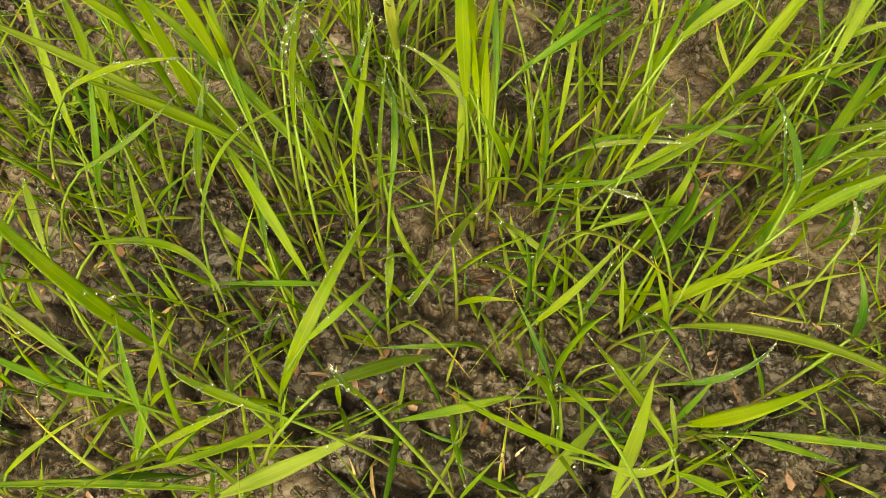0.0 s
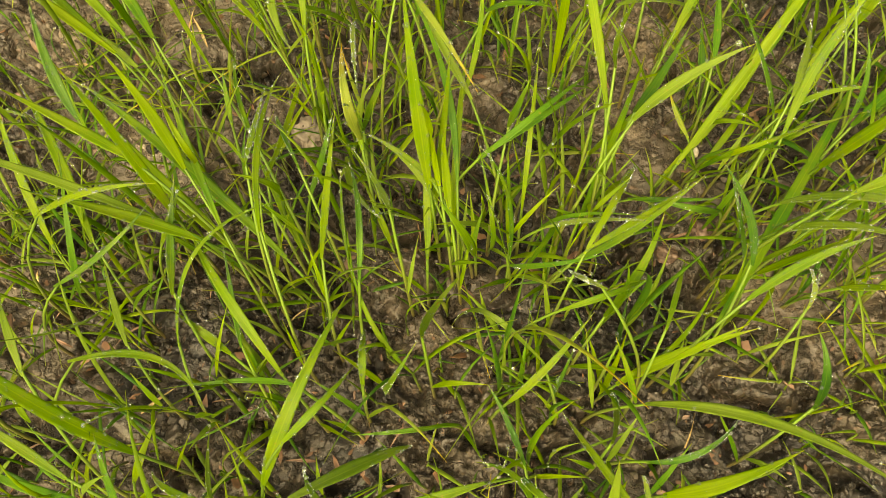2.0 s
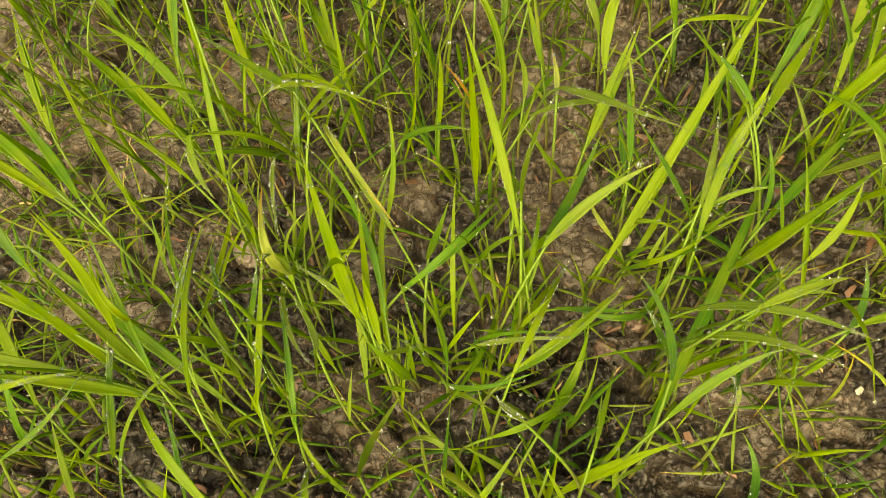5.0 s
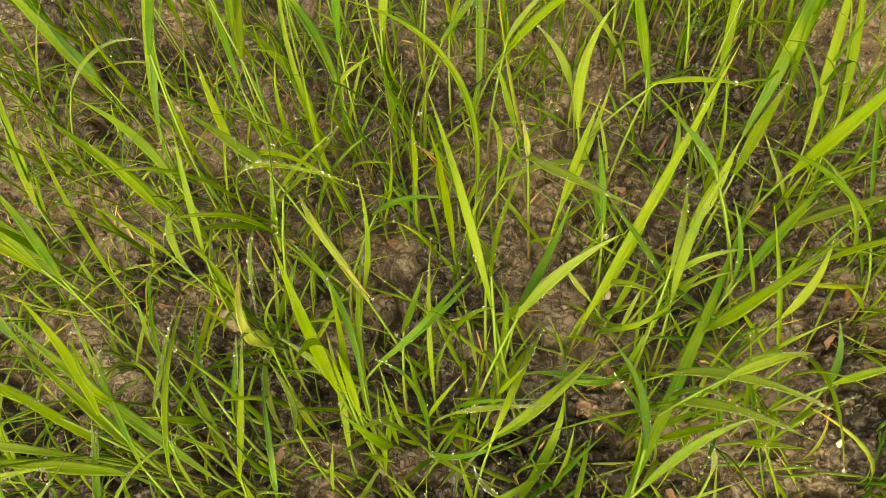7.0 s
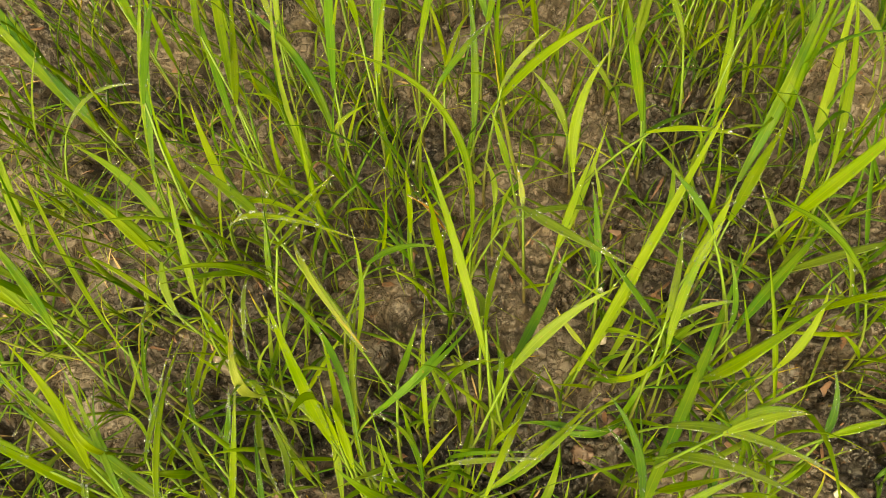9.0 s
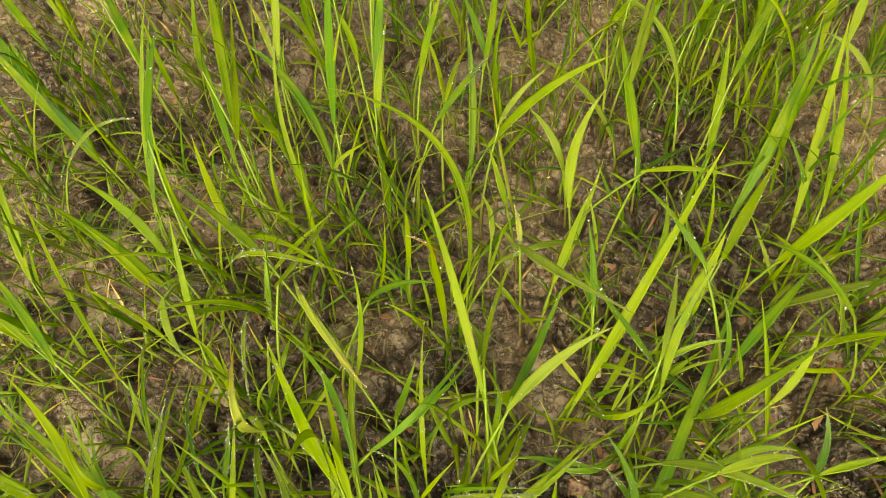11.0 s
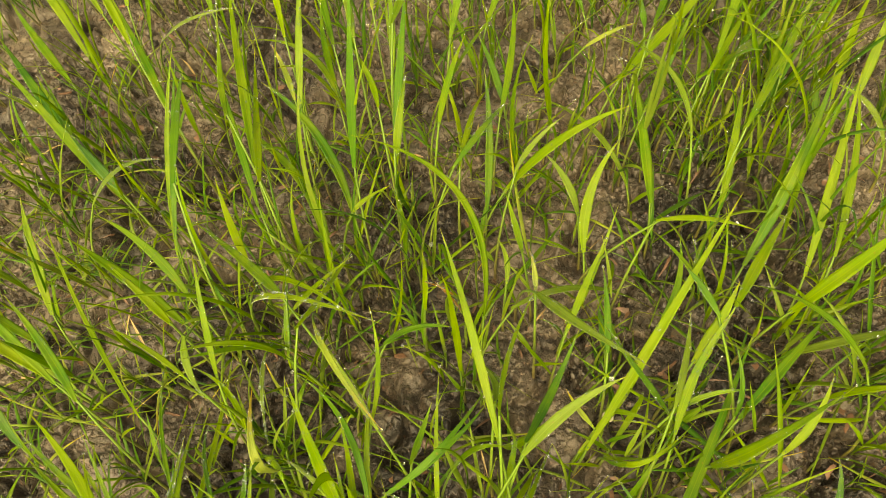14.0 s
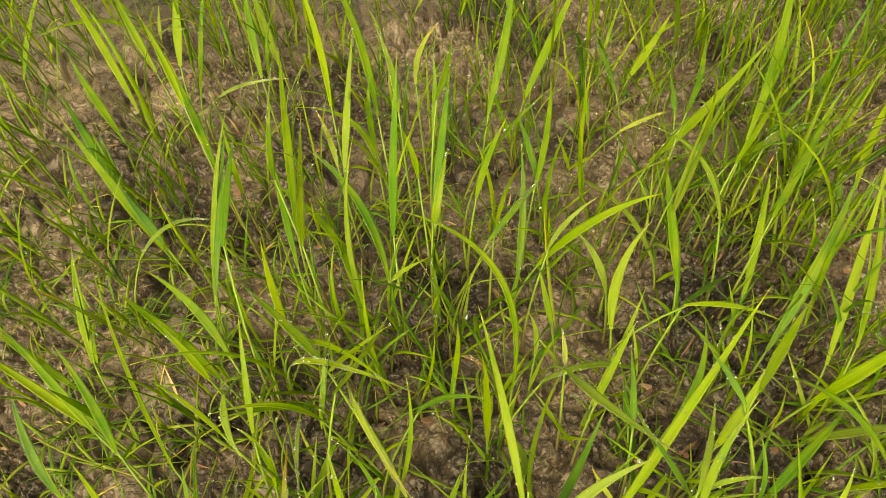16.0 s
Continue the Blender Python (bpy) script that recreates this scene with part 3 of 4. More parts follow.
leaf(-3.2, 401.4, 72.1, 11.3, 32.5, 134.6, 5.8, 0.5, 1.5, 5.0)
leaf(-49.1, 286.6, 102.0, 111.7, 100.0, -86.3, 12.2, 0.6, 6.2, 3.3, "d")
leaf(-71.9, 296.4, 114.2, 106.8, 128.2, -59.5, 2.2, 5.2, 1.0, 3.4)
leaf(-75.5, 276.1, 126.6, 86.2, 68.9, -20.3, -0.5, 0.9, -0.2, 3.9)
leaf(-172.9, 401.8, 95.6, 131.8, 118.1, 27.7, -2.3, -0.6, 5.6, 7.4)
leaf(-109.3, 367.1, 93.4, 113.1, 183.6, 36.5, -9.4, 7.8, 8.7, 3.8)
leaf(54.1, 336.6, 90.4, 74.9, 61.0, 66.2, -0.8, -5.4, 1.0, 3.9)
leaf(-111.0, 293.8, 90.1, 118.8, 54.0, 23.8, 27.7, 2.0, -20.4, 4.3)
leaf(-140.1, 284.4, 125.8, 153.3, 82.1, 32.0, -12.6, -4.5, 7.4, 7.6)
leaf(180.2, 394.9, 135.6, -62.6, 96.0, 73.5, 5.4, -5.5, -3.8, 6.8, "p")
leaf(141.4, 312.9, 148.2, 66.1, 109.8, -40.8, -8.3, 6.6, -2.7, 3.7)
leaf(138.7, 302.6, 123.3, 96.5, 131.5, 52.1, 3.6, -2.1, 4.9, 6.4)
leaf(120.1, 374.7, 55.8, 73.2, 4.8, 163.1, 6.9, -1.0, 5.0, 6.0)
leaf(155.6, 301.5, 118.8, 55.3, 92.4, -15.8, -12.2, -0.3, -1.3, 6.6, "d")
leaf(152.3, 292.1, 125.4, 25.0, 79.8, 19.7, -3.7, 6.1, 1.1, 7.6, "p")
leaf(201.8, 307.4, 38.0, 44.4, 158.1, 146.9, 3.2, -0.2, 9.5, 7.8)
leaf(255.4, 297.9, 88.7, 53.6, 69.0, 66.8, 0.4, 4.8, -0.2, 6.5)
leaf(326.2, 384.2, 76.3, 47.6, 106.9, -17.6, -1.1, 0.9, 4.2, 9.1)
leaf(257.1, 317.6, 77.7, 137.2, 56.8, 79.2, 3.9, 3.7, -5.3, 5.6, "d")
leaf(255.3, 311.0, 86.6, 2.0, 53.7, 24.4, 3.1, 5.0, -1.9, 4.2)
leaf(300.9, 302.6, 84.1, 36.5, 101.8, -0.7, 4.5, -0.1, 3.9, 8.0)
leaf(274.6, 276.1, 79.5, 11.5, 62.7, 104.4, 14.2, -7.0, -16.5, 8.6)
leaf(211.5, 299.1, 41.7, 6.9, 66.1, 2.3, 59.1, -19.4, -19.1, 3.9)
leaf(219.4, 307.5, 25.6, 41.8, 23.2, 79.6, -11.1, 0.7, 20.5, 5.0)
leaf(124.9, 418.2, 100.6, -125.7, 26.7, 75.7, 3.5, -0.2, 0.4, 4.5, "o")
leaf(72.4, 381.7, 120.5, 10.1, 50.8, -13.8, -0.7, 7.1, -0.1, 5.0)
leaf(140.0, 324.1, 137.0, 103.8, 46.9, -31.9, -14.2, -8.3, 1.0, 5.3, "p")
leaf(61.3, 286.5, 102.0, 33.6, 88.5, -3.4, 14.7, -7.1, -0.1, 5.2, "d")
leaf(80.4, 300.6, 112.0, 65.2, 43.9, -6.1, -6.1, 0.9, -0.5, 5.1)
leaf(103.3, 300.2, 69.9, -6.4, 38.9, 69.1, 0.6, 6.9, -1.1, 5.4)
leaf(288.3, 352.1, 149.2, 109.9, 39.0, 4.9, 2.4, -0.7, 1.1, 5.3, "d")
leaf(253.8, 308.8, 113.8, 64.1, 75.1, -16.1, 2.3, -1.6, 0.5, 5.1, "p")
leaf(297.3, 303.2, 83.9, 87.8, 38.7, 47.6, 5.0, -2.5, -5.4, 4.2, "d")
leaf(262.4, 233.4, 130.0, -9.9, 31.3, 49.7, -1.3, 4.1, 5.2, 6.3, "p")
leaf(227.4, 364.6, 76.5, 81.3, 61.1, 16.0, -0.8, -1.4, 0.2, 5.4, "d")
leaf(200.9, 383.0, 82.9, 50.4, 51.4, 59.7, 2.5, 0.7, 2.3, 5.6)
leaf(100.2, 422.2, 68.5, 66.6, 19.9, 65.4, 1.5, 0.0, 4.4, 4.5)
leaf(25.8, 477.4, 53.0, 118.8, 230.2, -12.1, -9.6, -31.2, -2.3, 9.9)
leaf(143.4, 409.5, 65.4, 125.0, 120.6, 123.7, 8.5, -37.2, -4.7, 6.1)
leaf(-153.9, 545.6, 101.8, 12.1, 70.3, 28.0, 7.3, 10.6, -1.5, 6.3, "p")
leaf(52.6, 519.6, 71.2, 120.5, 102.6, 73.4, 4.9, -11.8, 2.0, 9.0)
leaf(-102.8, 518.6, 51.5, 78.0, 147.3, 95.6, 4.8, 6.0, 5.4, 5.5)
leaf(-163.9, 598.7, 33.1, 126.5, 90.6, 123.5, 5.0, 0.7, 4.3, 9.2)
leaf(-95.8, 454.6, 51.5, 143.0, 62.3, 95.1, -3.3, -2.3, 5.0, 10.6)
leaf(-77.3, 458.6, 87.4, 132.6, 92.1, 30.7, 3.3, -6.2, -1.0, 8.0)
leaf(12.4, 413.8, 149.6, 128.1, 140.1, -57.3, -8.5, -3.1, -3.5, 8.4)
leaf(-37.7, 491.3, 61.2, 96.2, 45.1, 67.8, -0.0, 2.0, 0.1, 7.0)
leaf(-1.7, 398.6, 86.5, 75.7, 49.2, 41.4, 14.4, -5.0, -12.0, 4.3)
leaf(19.0, 390.5, 149.6, 66.1, 95.2, -50.7, -3.2, -0.8, -1.8, 5.2)
leaf(-20.3, 428.3, 115.1, -24.9, 106.7, 37.1, 29.5, -2.3, -10.7, 5.6)
leaf(22.8, 410.9, 111.1, -64.1, 94.7, 0.9, 18.2, -3.8, 1.7, 4.8, "y")
leaf(128.1, 418.9, 67.8, -169.8, 14.2, 63.2, 0.0, -0.9, -0.2, 4.4, "o")
leaf(86.8, 495.8, 17.5, 82.1, 19.5, 94.0, -1.3, -2.9, 6.6, 5.0)
leaf(59.5, 487.2, 122.9, 10.1, 32.5, 20.6, 5.3, -2.0, -3.0, 4.4)
leaf(-20.8, 528.3, 90.2, 100.1, 121.1, 37.3, 2.5, 0.3, 4.7, 6.3)
leaf(-200.8, 475.5, 62.9, 96.7, 87.8, 46.6, 1.5, 2.0, 3.9, 8.9)
leaf(-193.6, 602.5, 29.1, -164.5, 43.3, 81.3, 5.2, -1.9, -1.9, 6.1)
leaf(-14.2, 418.0, 55.1, -150.6, 57.9, 77.5, 6.3, 3.6, -8.2, 6.3)
leaf(177.5, 508.6, 83.9, 6.4, 95.9, 70.8, 8.5, 5.0, -0.9, 9.1)
leaf(235.3, 492.9, 52.0, 118.8, 46.1, 41.4, 1.6, -4.8, -1.3, 7.0, "p")
leaf(296.6, 495.0, 49.7, 84.2, 111.6, 28.6, -2.6, -1.7, 5.5, 9.2)
leaf(231.4, 455.5, 59.1, 58.7, 77.1, 53.6, 0.6, 9.6, 0.2, 8.7)
leaf(350.1, 479.6, 46.8, 67.4, 101.8, 43.6, -0.1, -1.4, 5.0, 8.0)
leaf(351.0, 425.1, 52.8, 53.0, 137.2, 87.6, 2.7, -4.5, 6.3, 9.9)
leaf(388.8, 315.8, 95.3, 132.0, 93.3, 17.7, 12.7, -8.2, -1.7, 6.2)
leaf(164.5, 405.3, 90.1, 8.2, 120.6, -87.6, 12.0, 12.0, 2.4, 6.4, "p")
leaf(152.6, 431.0, 45.1, 46.0, 113.9, -28.8, 6.4, -3.6, 1.5, 5.0)
leaf(162.5, 519.2, 35.4, 80.2, 102.8, 67.0, 1.5, -3.3, 5.2, 7.4)
leaf(182.1, 455.9, 75.8, 103.3, 31.2, 43.2, -0.3, -0.6, 0.4, 5.5)
leaf(298.3, 364.8, 119.5, 125.5, 63.6, 36.6, -4.4, -6.7, 2.6, 5.0)
leaf(274.6, 441.5, 121.0, 42.1, 122.3, -117.7, 2.1, -0.2, 2.0, 5.0, "d")
leaf(275.7, 441.2, 121.1, -23.3, 67.5, 10.9, -0.9, 6.6, 0.4, 4.9)
leaf(352.7, 366.0, 96.9, 16.0, 64.3, 95.7, 6.4, -2.0, -1.0, 9.3)
leaf(207.3, 403.3, 33.1, 54.3, 94.4, 48.5, -0.8, -2.0, 0.5, 5.8)
leaf(377.9, 362.1, 9.3, -13.6, 71.3, 70.0, 2.4, 2.2, 3.6, 9.1, "p")
leaf(265.3, 377.2, 47.0, 62.1, 85.3, 23.0, 0.4, -8.8, 0.1, 6.7)
leaf(281.3, 344.9, 86.1, 47.4, 55.8, 33.8, 4.1, -1.9, -2.5, 9.0)
leaf(409.7, 411.3, 73.9, 69.0, 131.7, 48.0, 0.6, -5.2, 5.8, 6.7)
leaf(233.9, 382.8, 31.4, 93.6, 29.4, 26.5, -0.4, -0.5, 0.3, 6.2, "d")
leaf(390.7, 406.3, 56.9, 64.3, 134.1, 86.7, 1.6, -1.4, 7.0, 7.6)
leaf(166.5, 440.9, 55.7, 96.3, 24.4, 34.0, -1.4, -4.4, 2.2, 4.7, "p")
leaf(183.0, 409.5, 105.0, 89.7, 24.1, 18.8, 1.1, -1.0, -0.9, 4.3, "y")
leaf(-170.8, 414.1, 73.2, 178.7, 7.9, 86.0, 3.9, 0.9, -1.9, 6.9)
leaf(-96.6, 249.6, 61.8, 133.3, 148.3, 22.2, 0.0, 1.6, -0.0, 8.6)
leaf(-132.1, 269.6, 68.7, 124.8, 36.0, 133.5, 5.5, -1.7, 2.5, 7.4)
leaf(25.0, 245.3, 42.6, 89.8, 77.4, 41.2, 1.3, -2.3, -0.7, 5.6)
leaf(42.3, 259.5, 82.6, 92.2, 31.2, 47.8, -3.5, 0.8, 5.0, 6.0)
leaf(-28.7, 326.2, 43.8, -69.1, 86.5, 64.4, -0.5, -6.3, 0.3, 5.2, "p")
leaf(-62.7, 274.0, 85.1, -177.7, 22.6, 39.6, 11.5, 5.4, -10.8, 6.1)
leaf(-52.4, 289.8, 53.9, 46.2, 38.6, 62.4, -1.6, 0.7, 2.6, 5.2, "d")
leaf(-108.5, 247.6, 87.8, 170.1, 87.2, 47.2, 2.8, -1.3, 3.2, 8.8)
leaf(-147.8, 258.9, 60.2, 29.3, 32.0, 50.0, -0.6, 0.3, 0.9, 6.9)
leaf(-22.6, 234.5, 66.4, 30.7, 13.1, 110.2, 0.2, -1.3, -1.8, 6.6)
leaf(-55.8, 251.7, 53.6, 114.6, 90.1, -8.5, 2.7, -0.5, 0.3, 6.0)
leaf(-0.6, 266.6, 18.8, 112.9, 42.3, 28.8, 6.6, 0.2, -4.8, 4.6)
leaf(77.1, 238.5, 52.4, 171.6, 18.6, 101.6, 0.1, -3.5, -0.5, 5.1)
leaf(56.5, 242.2, 50.9, 144.0, 27.3, 57.6, 5.0, 3.3, -8.2, 6.8)
leaf(-102.0, 338.8, 73.3, 95.3, 32.0, 19.6, 0.9, -0.1, -0.5, 4.2)
leaf(-152.1, 326.0, 61.7, 51.9, 15.6, 48.5, -0.4, 0.5, 1.4, 5.7)
leaf(241.3, 250.7, 84.5, -38.7, 80.8, 72.6, 6.0, 4.8, -5.3, 7.2, "p")
leaf(237.9, 233.5, 79.6, -40.4, 69.9, 70.9, 7.5, 2.6, -7.4, 7.2, "p")
leaf(274.9, 241.3, 100.9, -0.1, 45.1, 4.3, 1.9, 4.8, -0.2, 5.7)
leaf(120.6, 236.1, 45.2, 21.2, 81.9, 56.7, 1.4, -4.7, -0.9, 5.7)
leaf(229.2, 217.4, 45.7, 134.2, 43.2, 87.3, -0.2, -2.7, 0.5, 6.0, "d")
leaf(231.0, 216.3, 54.9, -11.3, 29.6, 68.8, 0.3, -0.4, -0.7, 5.6)
leaf(107.6, 242.7, 24.6, 73.9, 58.2, 2.6, -0.5, -1.0, 0.0, 5.4)
leaf(282.3, 206.0, 49.7, -27.8, 30.0, 32.1, 0.6, 0.5, -0.7, 5.6)
leaf(328.4, 279.1, 62.4, 45.3, 57.8, 29.1, 1.7, -4.9, -0.8, 6.3)
leaf(338.8, 227.2, 58.5, 63.4, 47.8, 13.6, -2.4, -5.9, 0.8, 5.4, "d")
leaf(361.6, 308.4, 74.5, -27.2, 36.5, 64.5, 4.4, 1.3, -1.7, 5.7)
leaf(159.2, 273.9, 57.1, -26.8, 50.4, 39.8, -3.5, 1.8, 2.7, 4.1, "d")
leaf(100.5, 255.3, 59.6, -10.7, 64.1, 28.0, 5.7, 0.1, -2.5, 4.0, "p")
leaf(341.8, 229.0, 70.9, 2.0, 44.2, 13.9, -0.1, 0.9, 2.0, 5.8)
leaf(-236.9, 765.9, 16.4, 120.9, 123.8, 27.7, -1.0, 1.6, 5.5, 9.3)
leaf(-207.1, 661.8, 62.3, 115.3, 76.6, 5.6, -0.1, 0.3, 0.0, 9.1)
leaf(-98.5, 525.4, 66.4, 83.9, 152.5, 51.8, 11.7, -3.4, -3.7, 6.6, "d")
leaf(-93.4, 634.3, 105.0, 111.8, 147.1, 13.7, -7.5, -0.6, -1.2, 7.1)
leaf(-64.1, 651.2, 37.1, 35.1, 51.7, 147.2, 5.9, 6.2, 2.9, 5.8)
leaf(-23.4, 565.9, 84.4, 94.6, 208.4, 21.5, 6.8, -0.8, 7.7, 8.4)
leaf(49.1, 635.4, 63.9, 142.0, 86.5, 46.9, 7.4, -20.3, -3.3, 6.8)
leaf(15.8, 624.6, 97.6, 105.5, 82.7, -11.7, 0.7, -2.1, 0.1, 5.6, "y")
leaf(97.2, 549.6, 116.3, 77.3, 128.4, 38.7, 4.4, -0.8, 4.4, 6.9, "d")
leaf(63.1, 534.8, 113.1, 83.4, 162.0, 50.8, -10.6, 2.9, 2.7, 8.5, "d")
leaf(133.8, 564.3, 108.1, 44.9, 43.1, 65.0, -0.3, 3.3, 0.4, 6.8)
leaf(-147.7, 580.9, 71.2, 126.1, 57.1, 30.2, -1.7, 0.1, 0.9, 8.2, "d")
leaf(-78.6, 626.7, 68.5, 67.2, 15.1, 86.0, 0.9, -3.4, -4.6, 7.2)
leaf(20.9, 634.3, 90.3, 30.8, 26.7, 90.8, 3.7, 3.1, 1.5, 5.4)
leaf(49.9, 649.5, 79.9, 75.5, 23.7, 79.6, 4.5, 2.1, -3.4, 6.5)
leaf(328.7, 520.3, 98.2, 124.0, 96.0, 43.0, 11.0, -15.3, -4.2, 6.5, "p")
leaf(468.6, 567.3, 15.9, 83.3, 50.0, 42.1, -0.3, -1.9, 0.3, 6.1)
leaf(498.0, 510.3, 45.4, 130.5, 61.1, 42.9, 6.5, -7.3, -4.2, 6.9, "p")
leaf(186.5, 511.5, 104.9, 37.2, 58.3, 14.4, -3.7, 5.7, 1.1, 4.8, "p")
leaf(288.7, 527.8, 23.7, 128.2, 123.9, 29.7, 10.0, -15.6, -1.9, 6.6, "p")
leaf(187.2, 590.8, 71.4, 74.1, 118.2, 27.1, 2.1, -4.5, 4.4, 6.5)
leaf(194.7, 615.2, 54.4, 110.3, 42.5, 53.0, -2.3, -3.3, 2.8, 6.6, "d")
leaf(287.6, 594.2, 69.9, -66.1, 40.7, 136.5, 7.2, 1.9, -3.5, 5.1)
leaf(370.1, 518.2, 103.9, 50.9, 161.9, -7.7, -0.5, -0.1, 6.5, 7.6)
leaf(498.0, 567.7, 47.6, 59.1, 63.5, 52.5, 1.4, -0.4, 3.4, 8.5)
leaf(145.5, 540.5, 80.6, 67.3, 115.9, -35.0, 10.5, 4.2, 2.8, 4.2)
leaf(306.5, 568.3, 75.1, 51.6, 91.3, 45.1, 11.3, -2.9, -2.5, 5.3)
leaf(360.9, 594.8, 74.2, 15.5, 133.3, 1.6, 1.1, 8.0, 4.8, 7.6)
leaf(-352.9, 851.5, 31.8, 57.7, 93.8, 74.5, 5.7, 3.9, 1.6, 8.0)
leaf(-217.1, 901.5, 37.4, -151.8, 107.0, 50.1, 9.6, -9.5, -4.3, 8.5)
leaf(-201.7, 654.1, 80.6, 119.8, 110.7, 27.2, -2.2, 0.0, 0.5, 9.0, "d")
leaf(-192.6, 644.9, 77.7, 116.9, 103.6, -29.0, 1.4, 2.6, 0.3, 7.8)
leaf(-154.5, 803.7, 69.4, 84.5, 74.9, 52.3, 2.0, 1.1, 3.3, 10.6)
leaf(-134.0, 765.1, 56.2, 59.7, 77.1, 114.6, 7.1, -1.1, -0.2, 5.3)
leaf(-115.4, 737.0, 75.2, -29.9, 117.2, 83.5, 7.6, -0.8, -5.2, 5.9, "p")
leaf(-28.7, 584.8, 141.3, 93.8, 103.8, 2.1, -15.8, 7.0, 1.2, 5.6)
leaf(-27.2, 658.2, 84.5, -31.0, 44.2, 127.8, 1.9, 2.8, -5.4, 6.4)
leaf(-10.1, 531.1, 120.9, 93.4, 167.9, -29.2, -18.9, 6.0, -1.9, 7.5)
leaf(25.9, 599.8, 121.2, 77.7, 99.6, 66.9, 2.5, 0.1, -1.6, 7.4, "p")
leaf(-63.4, 762.8, 79.9, 95.4, 92.4, 55.9, 1.6, 1.5, 4.3, 8.6)
leaf(-51.2, 799.2, 55.4, 106.4, 69.9, 66.1, 2.5, 1.0, 3.2, 9.5)
leaf(-55.6, 503.5, 175.3, 94.1, 133.5, -33.4, 4.1, -0.0, 1.0, 6.9, "d")
leaf(57.1, 613.0, 79.2, 178.2, 41.9, 71.6, -1.8, -21.5, 0.0, 6.6)
leaf(87.5, 589.0, 113.9, 106.1, 60.7, 17.2, -8.9, -5.1, 3.5, 5.9)
leaf(94.8, 540.8, 97.1, 71.1, 63.9, 38.6, 13.2, -2.1, -8.1, 7.0)
leaf(92.4, 703.9, 107.3, 65.3, 70.4, 14.2, -0.0, 7.8, -0.0, 6.0, "y")
leaf(56.4, 659.8, 119.1, 103.6, 160.7, 42.5, 2.9, -7.1, 6.1, 8.7)
leaf(-225.0, 805.2, 10.4, 118.7, 123.8, 125.6, 4.0, -3.4, 6.6, 9.2)
leaf(102.7, 632.0, 104.5, 82.0, 70.3, 46.8, 2.7, -1.9, -1.8, 5.5)
leaf(77.0, 642.2, 141.4, 98.9, 96.8, 13.8, -3.4, -3.9, 0.5, 6.7, "p")
leaf(-119.7, 692.5, 126.1, 113.5, 87.8, 42.6, -2.5, -1.8, 1.2, 8.0)
leaf(-179.6, 798.6, 69.8, 115.0, 97.5, 59.2, 2.6, 1.3, 4.0, 8.5)
leaf(12.6, 686.2, 109.8, 101.2, 138.0, 47.8, -1.0, -5.4, 6.5, 7.2)
leaf(194.2, 701.8, 70.3, 54.1, 122.5, 67.6, 1.4, 0.4, 5.9, 9.8)
leaf(132.0, 590.0, 80.4, -2.0, 65.7, 129.3, 3.0, 3.9, -5.6, 8.4)
leaf(308.6, 741.4, 39.3, 35.2, 52.7, 54.6, -0.3, -0.7, 0.3, 9.2)
leaf(291.6, 600.9, 83.5, 36.6, 162.1, 39.4, -8.2, 0.0, 2.0, 9.1)
leaf(260.1, 607.7, 121.7, 20.8, 52.4, -2.3, 14.9, -8.2, -3.2, 4.3, "y")
leaf(263.6, 671.0, 68.0, -40.3, 54.7, 85.8, 0.9, -4.0, -1.4, 5.7)
leaf(157.2, 680.2, 80.1, 71.9, 138.7, 66.1, 2.4, -3.3, 5.9, 9.0)
leaf(388.5, 595.5, 95.5, 26.7, 75.9, -17.6, -9.1, 8.4, -1.1, 8.6, "p")
leaf(378.5, 608.0, 90.2, 64.6, 169.8, 68.6, 2.5, -6.1, 7.0, 8.5)
leaf(487.5, 582.2, 27.4, 55.6, 107.5, 37.7, 3.4, 4.3, 3.6, 7.9)
leaf(340.1, 681.1, 50.3, 90.0, 33.9, 17.4, -2.8, -1.1, 1.5, 6.4, "d")
leaf(139.0, 525.1, 103.3, 51.9, 88.3, -19.1, 12.9, -4.4, 1.8, 6.1)
leaf(109.8, 644.0, 147.9, 77.5, 99.1, -22.3, -2.2, -1.9, -0.5, 6.8)
leaf(288.5, 711.6, 51.8, 111.9, 50.8, 40.2, -0.1, -1.0, 0.1, 6.4, "d")
leaf(319.8, 616.1, 128.1, 64.9, 104.6, -11.6, -2.1, -3.9, -0.2, 5.8)
leaf(363.4, 586.7, 87.0, 49.1, 97.6, 7.0, -2.4, -0.1, 0.2, 5.9)
leaf(425.3, 579.2, 76.2, 53.4, 75.1, 32.9, 4.4, 4.1, -2.1, 6.0)
leaf(-188.8, 514.1, 25.7, -158.6, 25.5, 120.4, 0.4, 1.4, -1.7, 6.1, "y")
leaf(-220.2, 493.3, 23.6, 4.7, 47.8, 133.8, 0.1, 1.1, -0.2, 7.8)
leaf(-241.6, 477.5, 7.0, 142.4, 72.3, 72.9, 1.9, 1.1, 4.3, 8.6)
leaf(-201.7, 423.9, 49.7, 144.7, 121.5, 34.6, -1.9, -1.7, 5.9, 8.7)
leaf(-190.0, 419.1, 37.6, 138.6, 84.9, -25.3, 9.8, -0.9, 2.3, 8.1, "p")
leaf(-232.6, 379.2, 32.4, 106.0, 71.0, 54.1, 0.5, 4.2, -0.4, 8.5, "d")


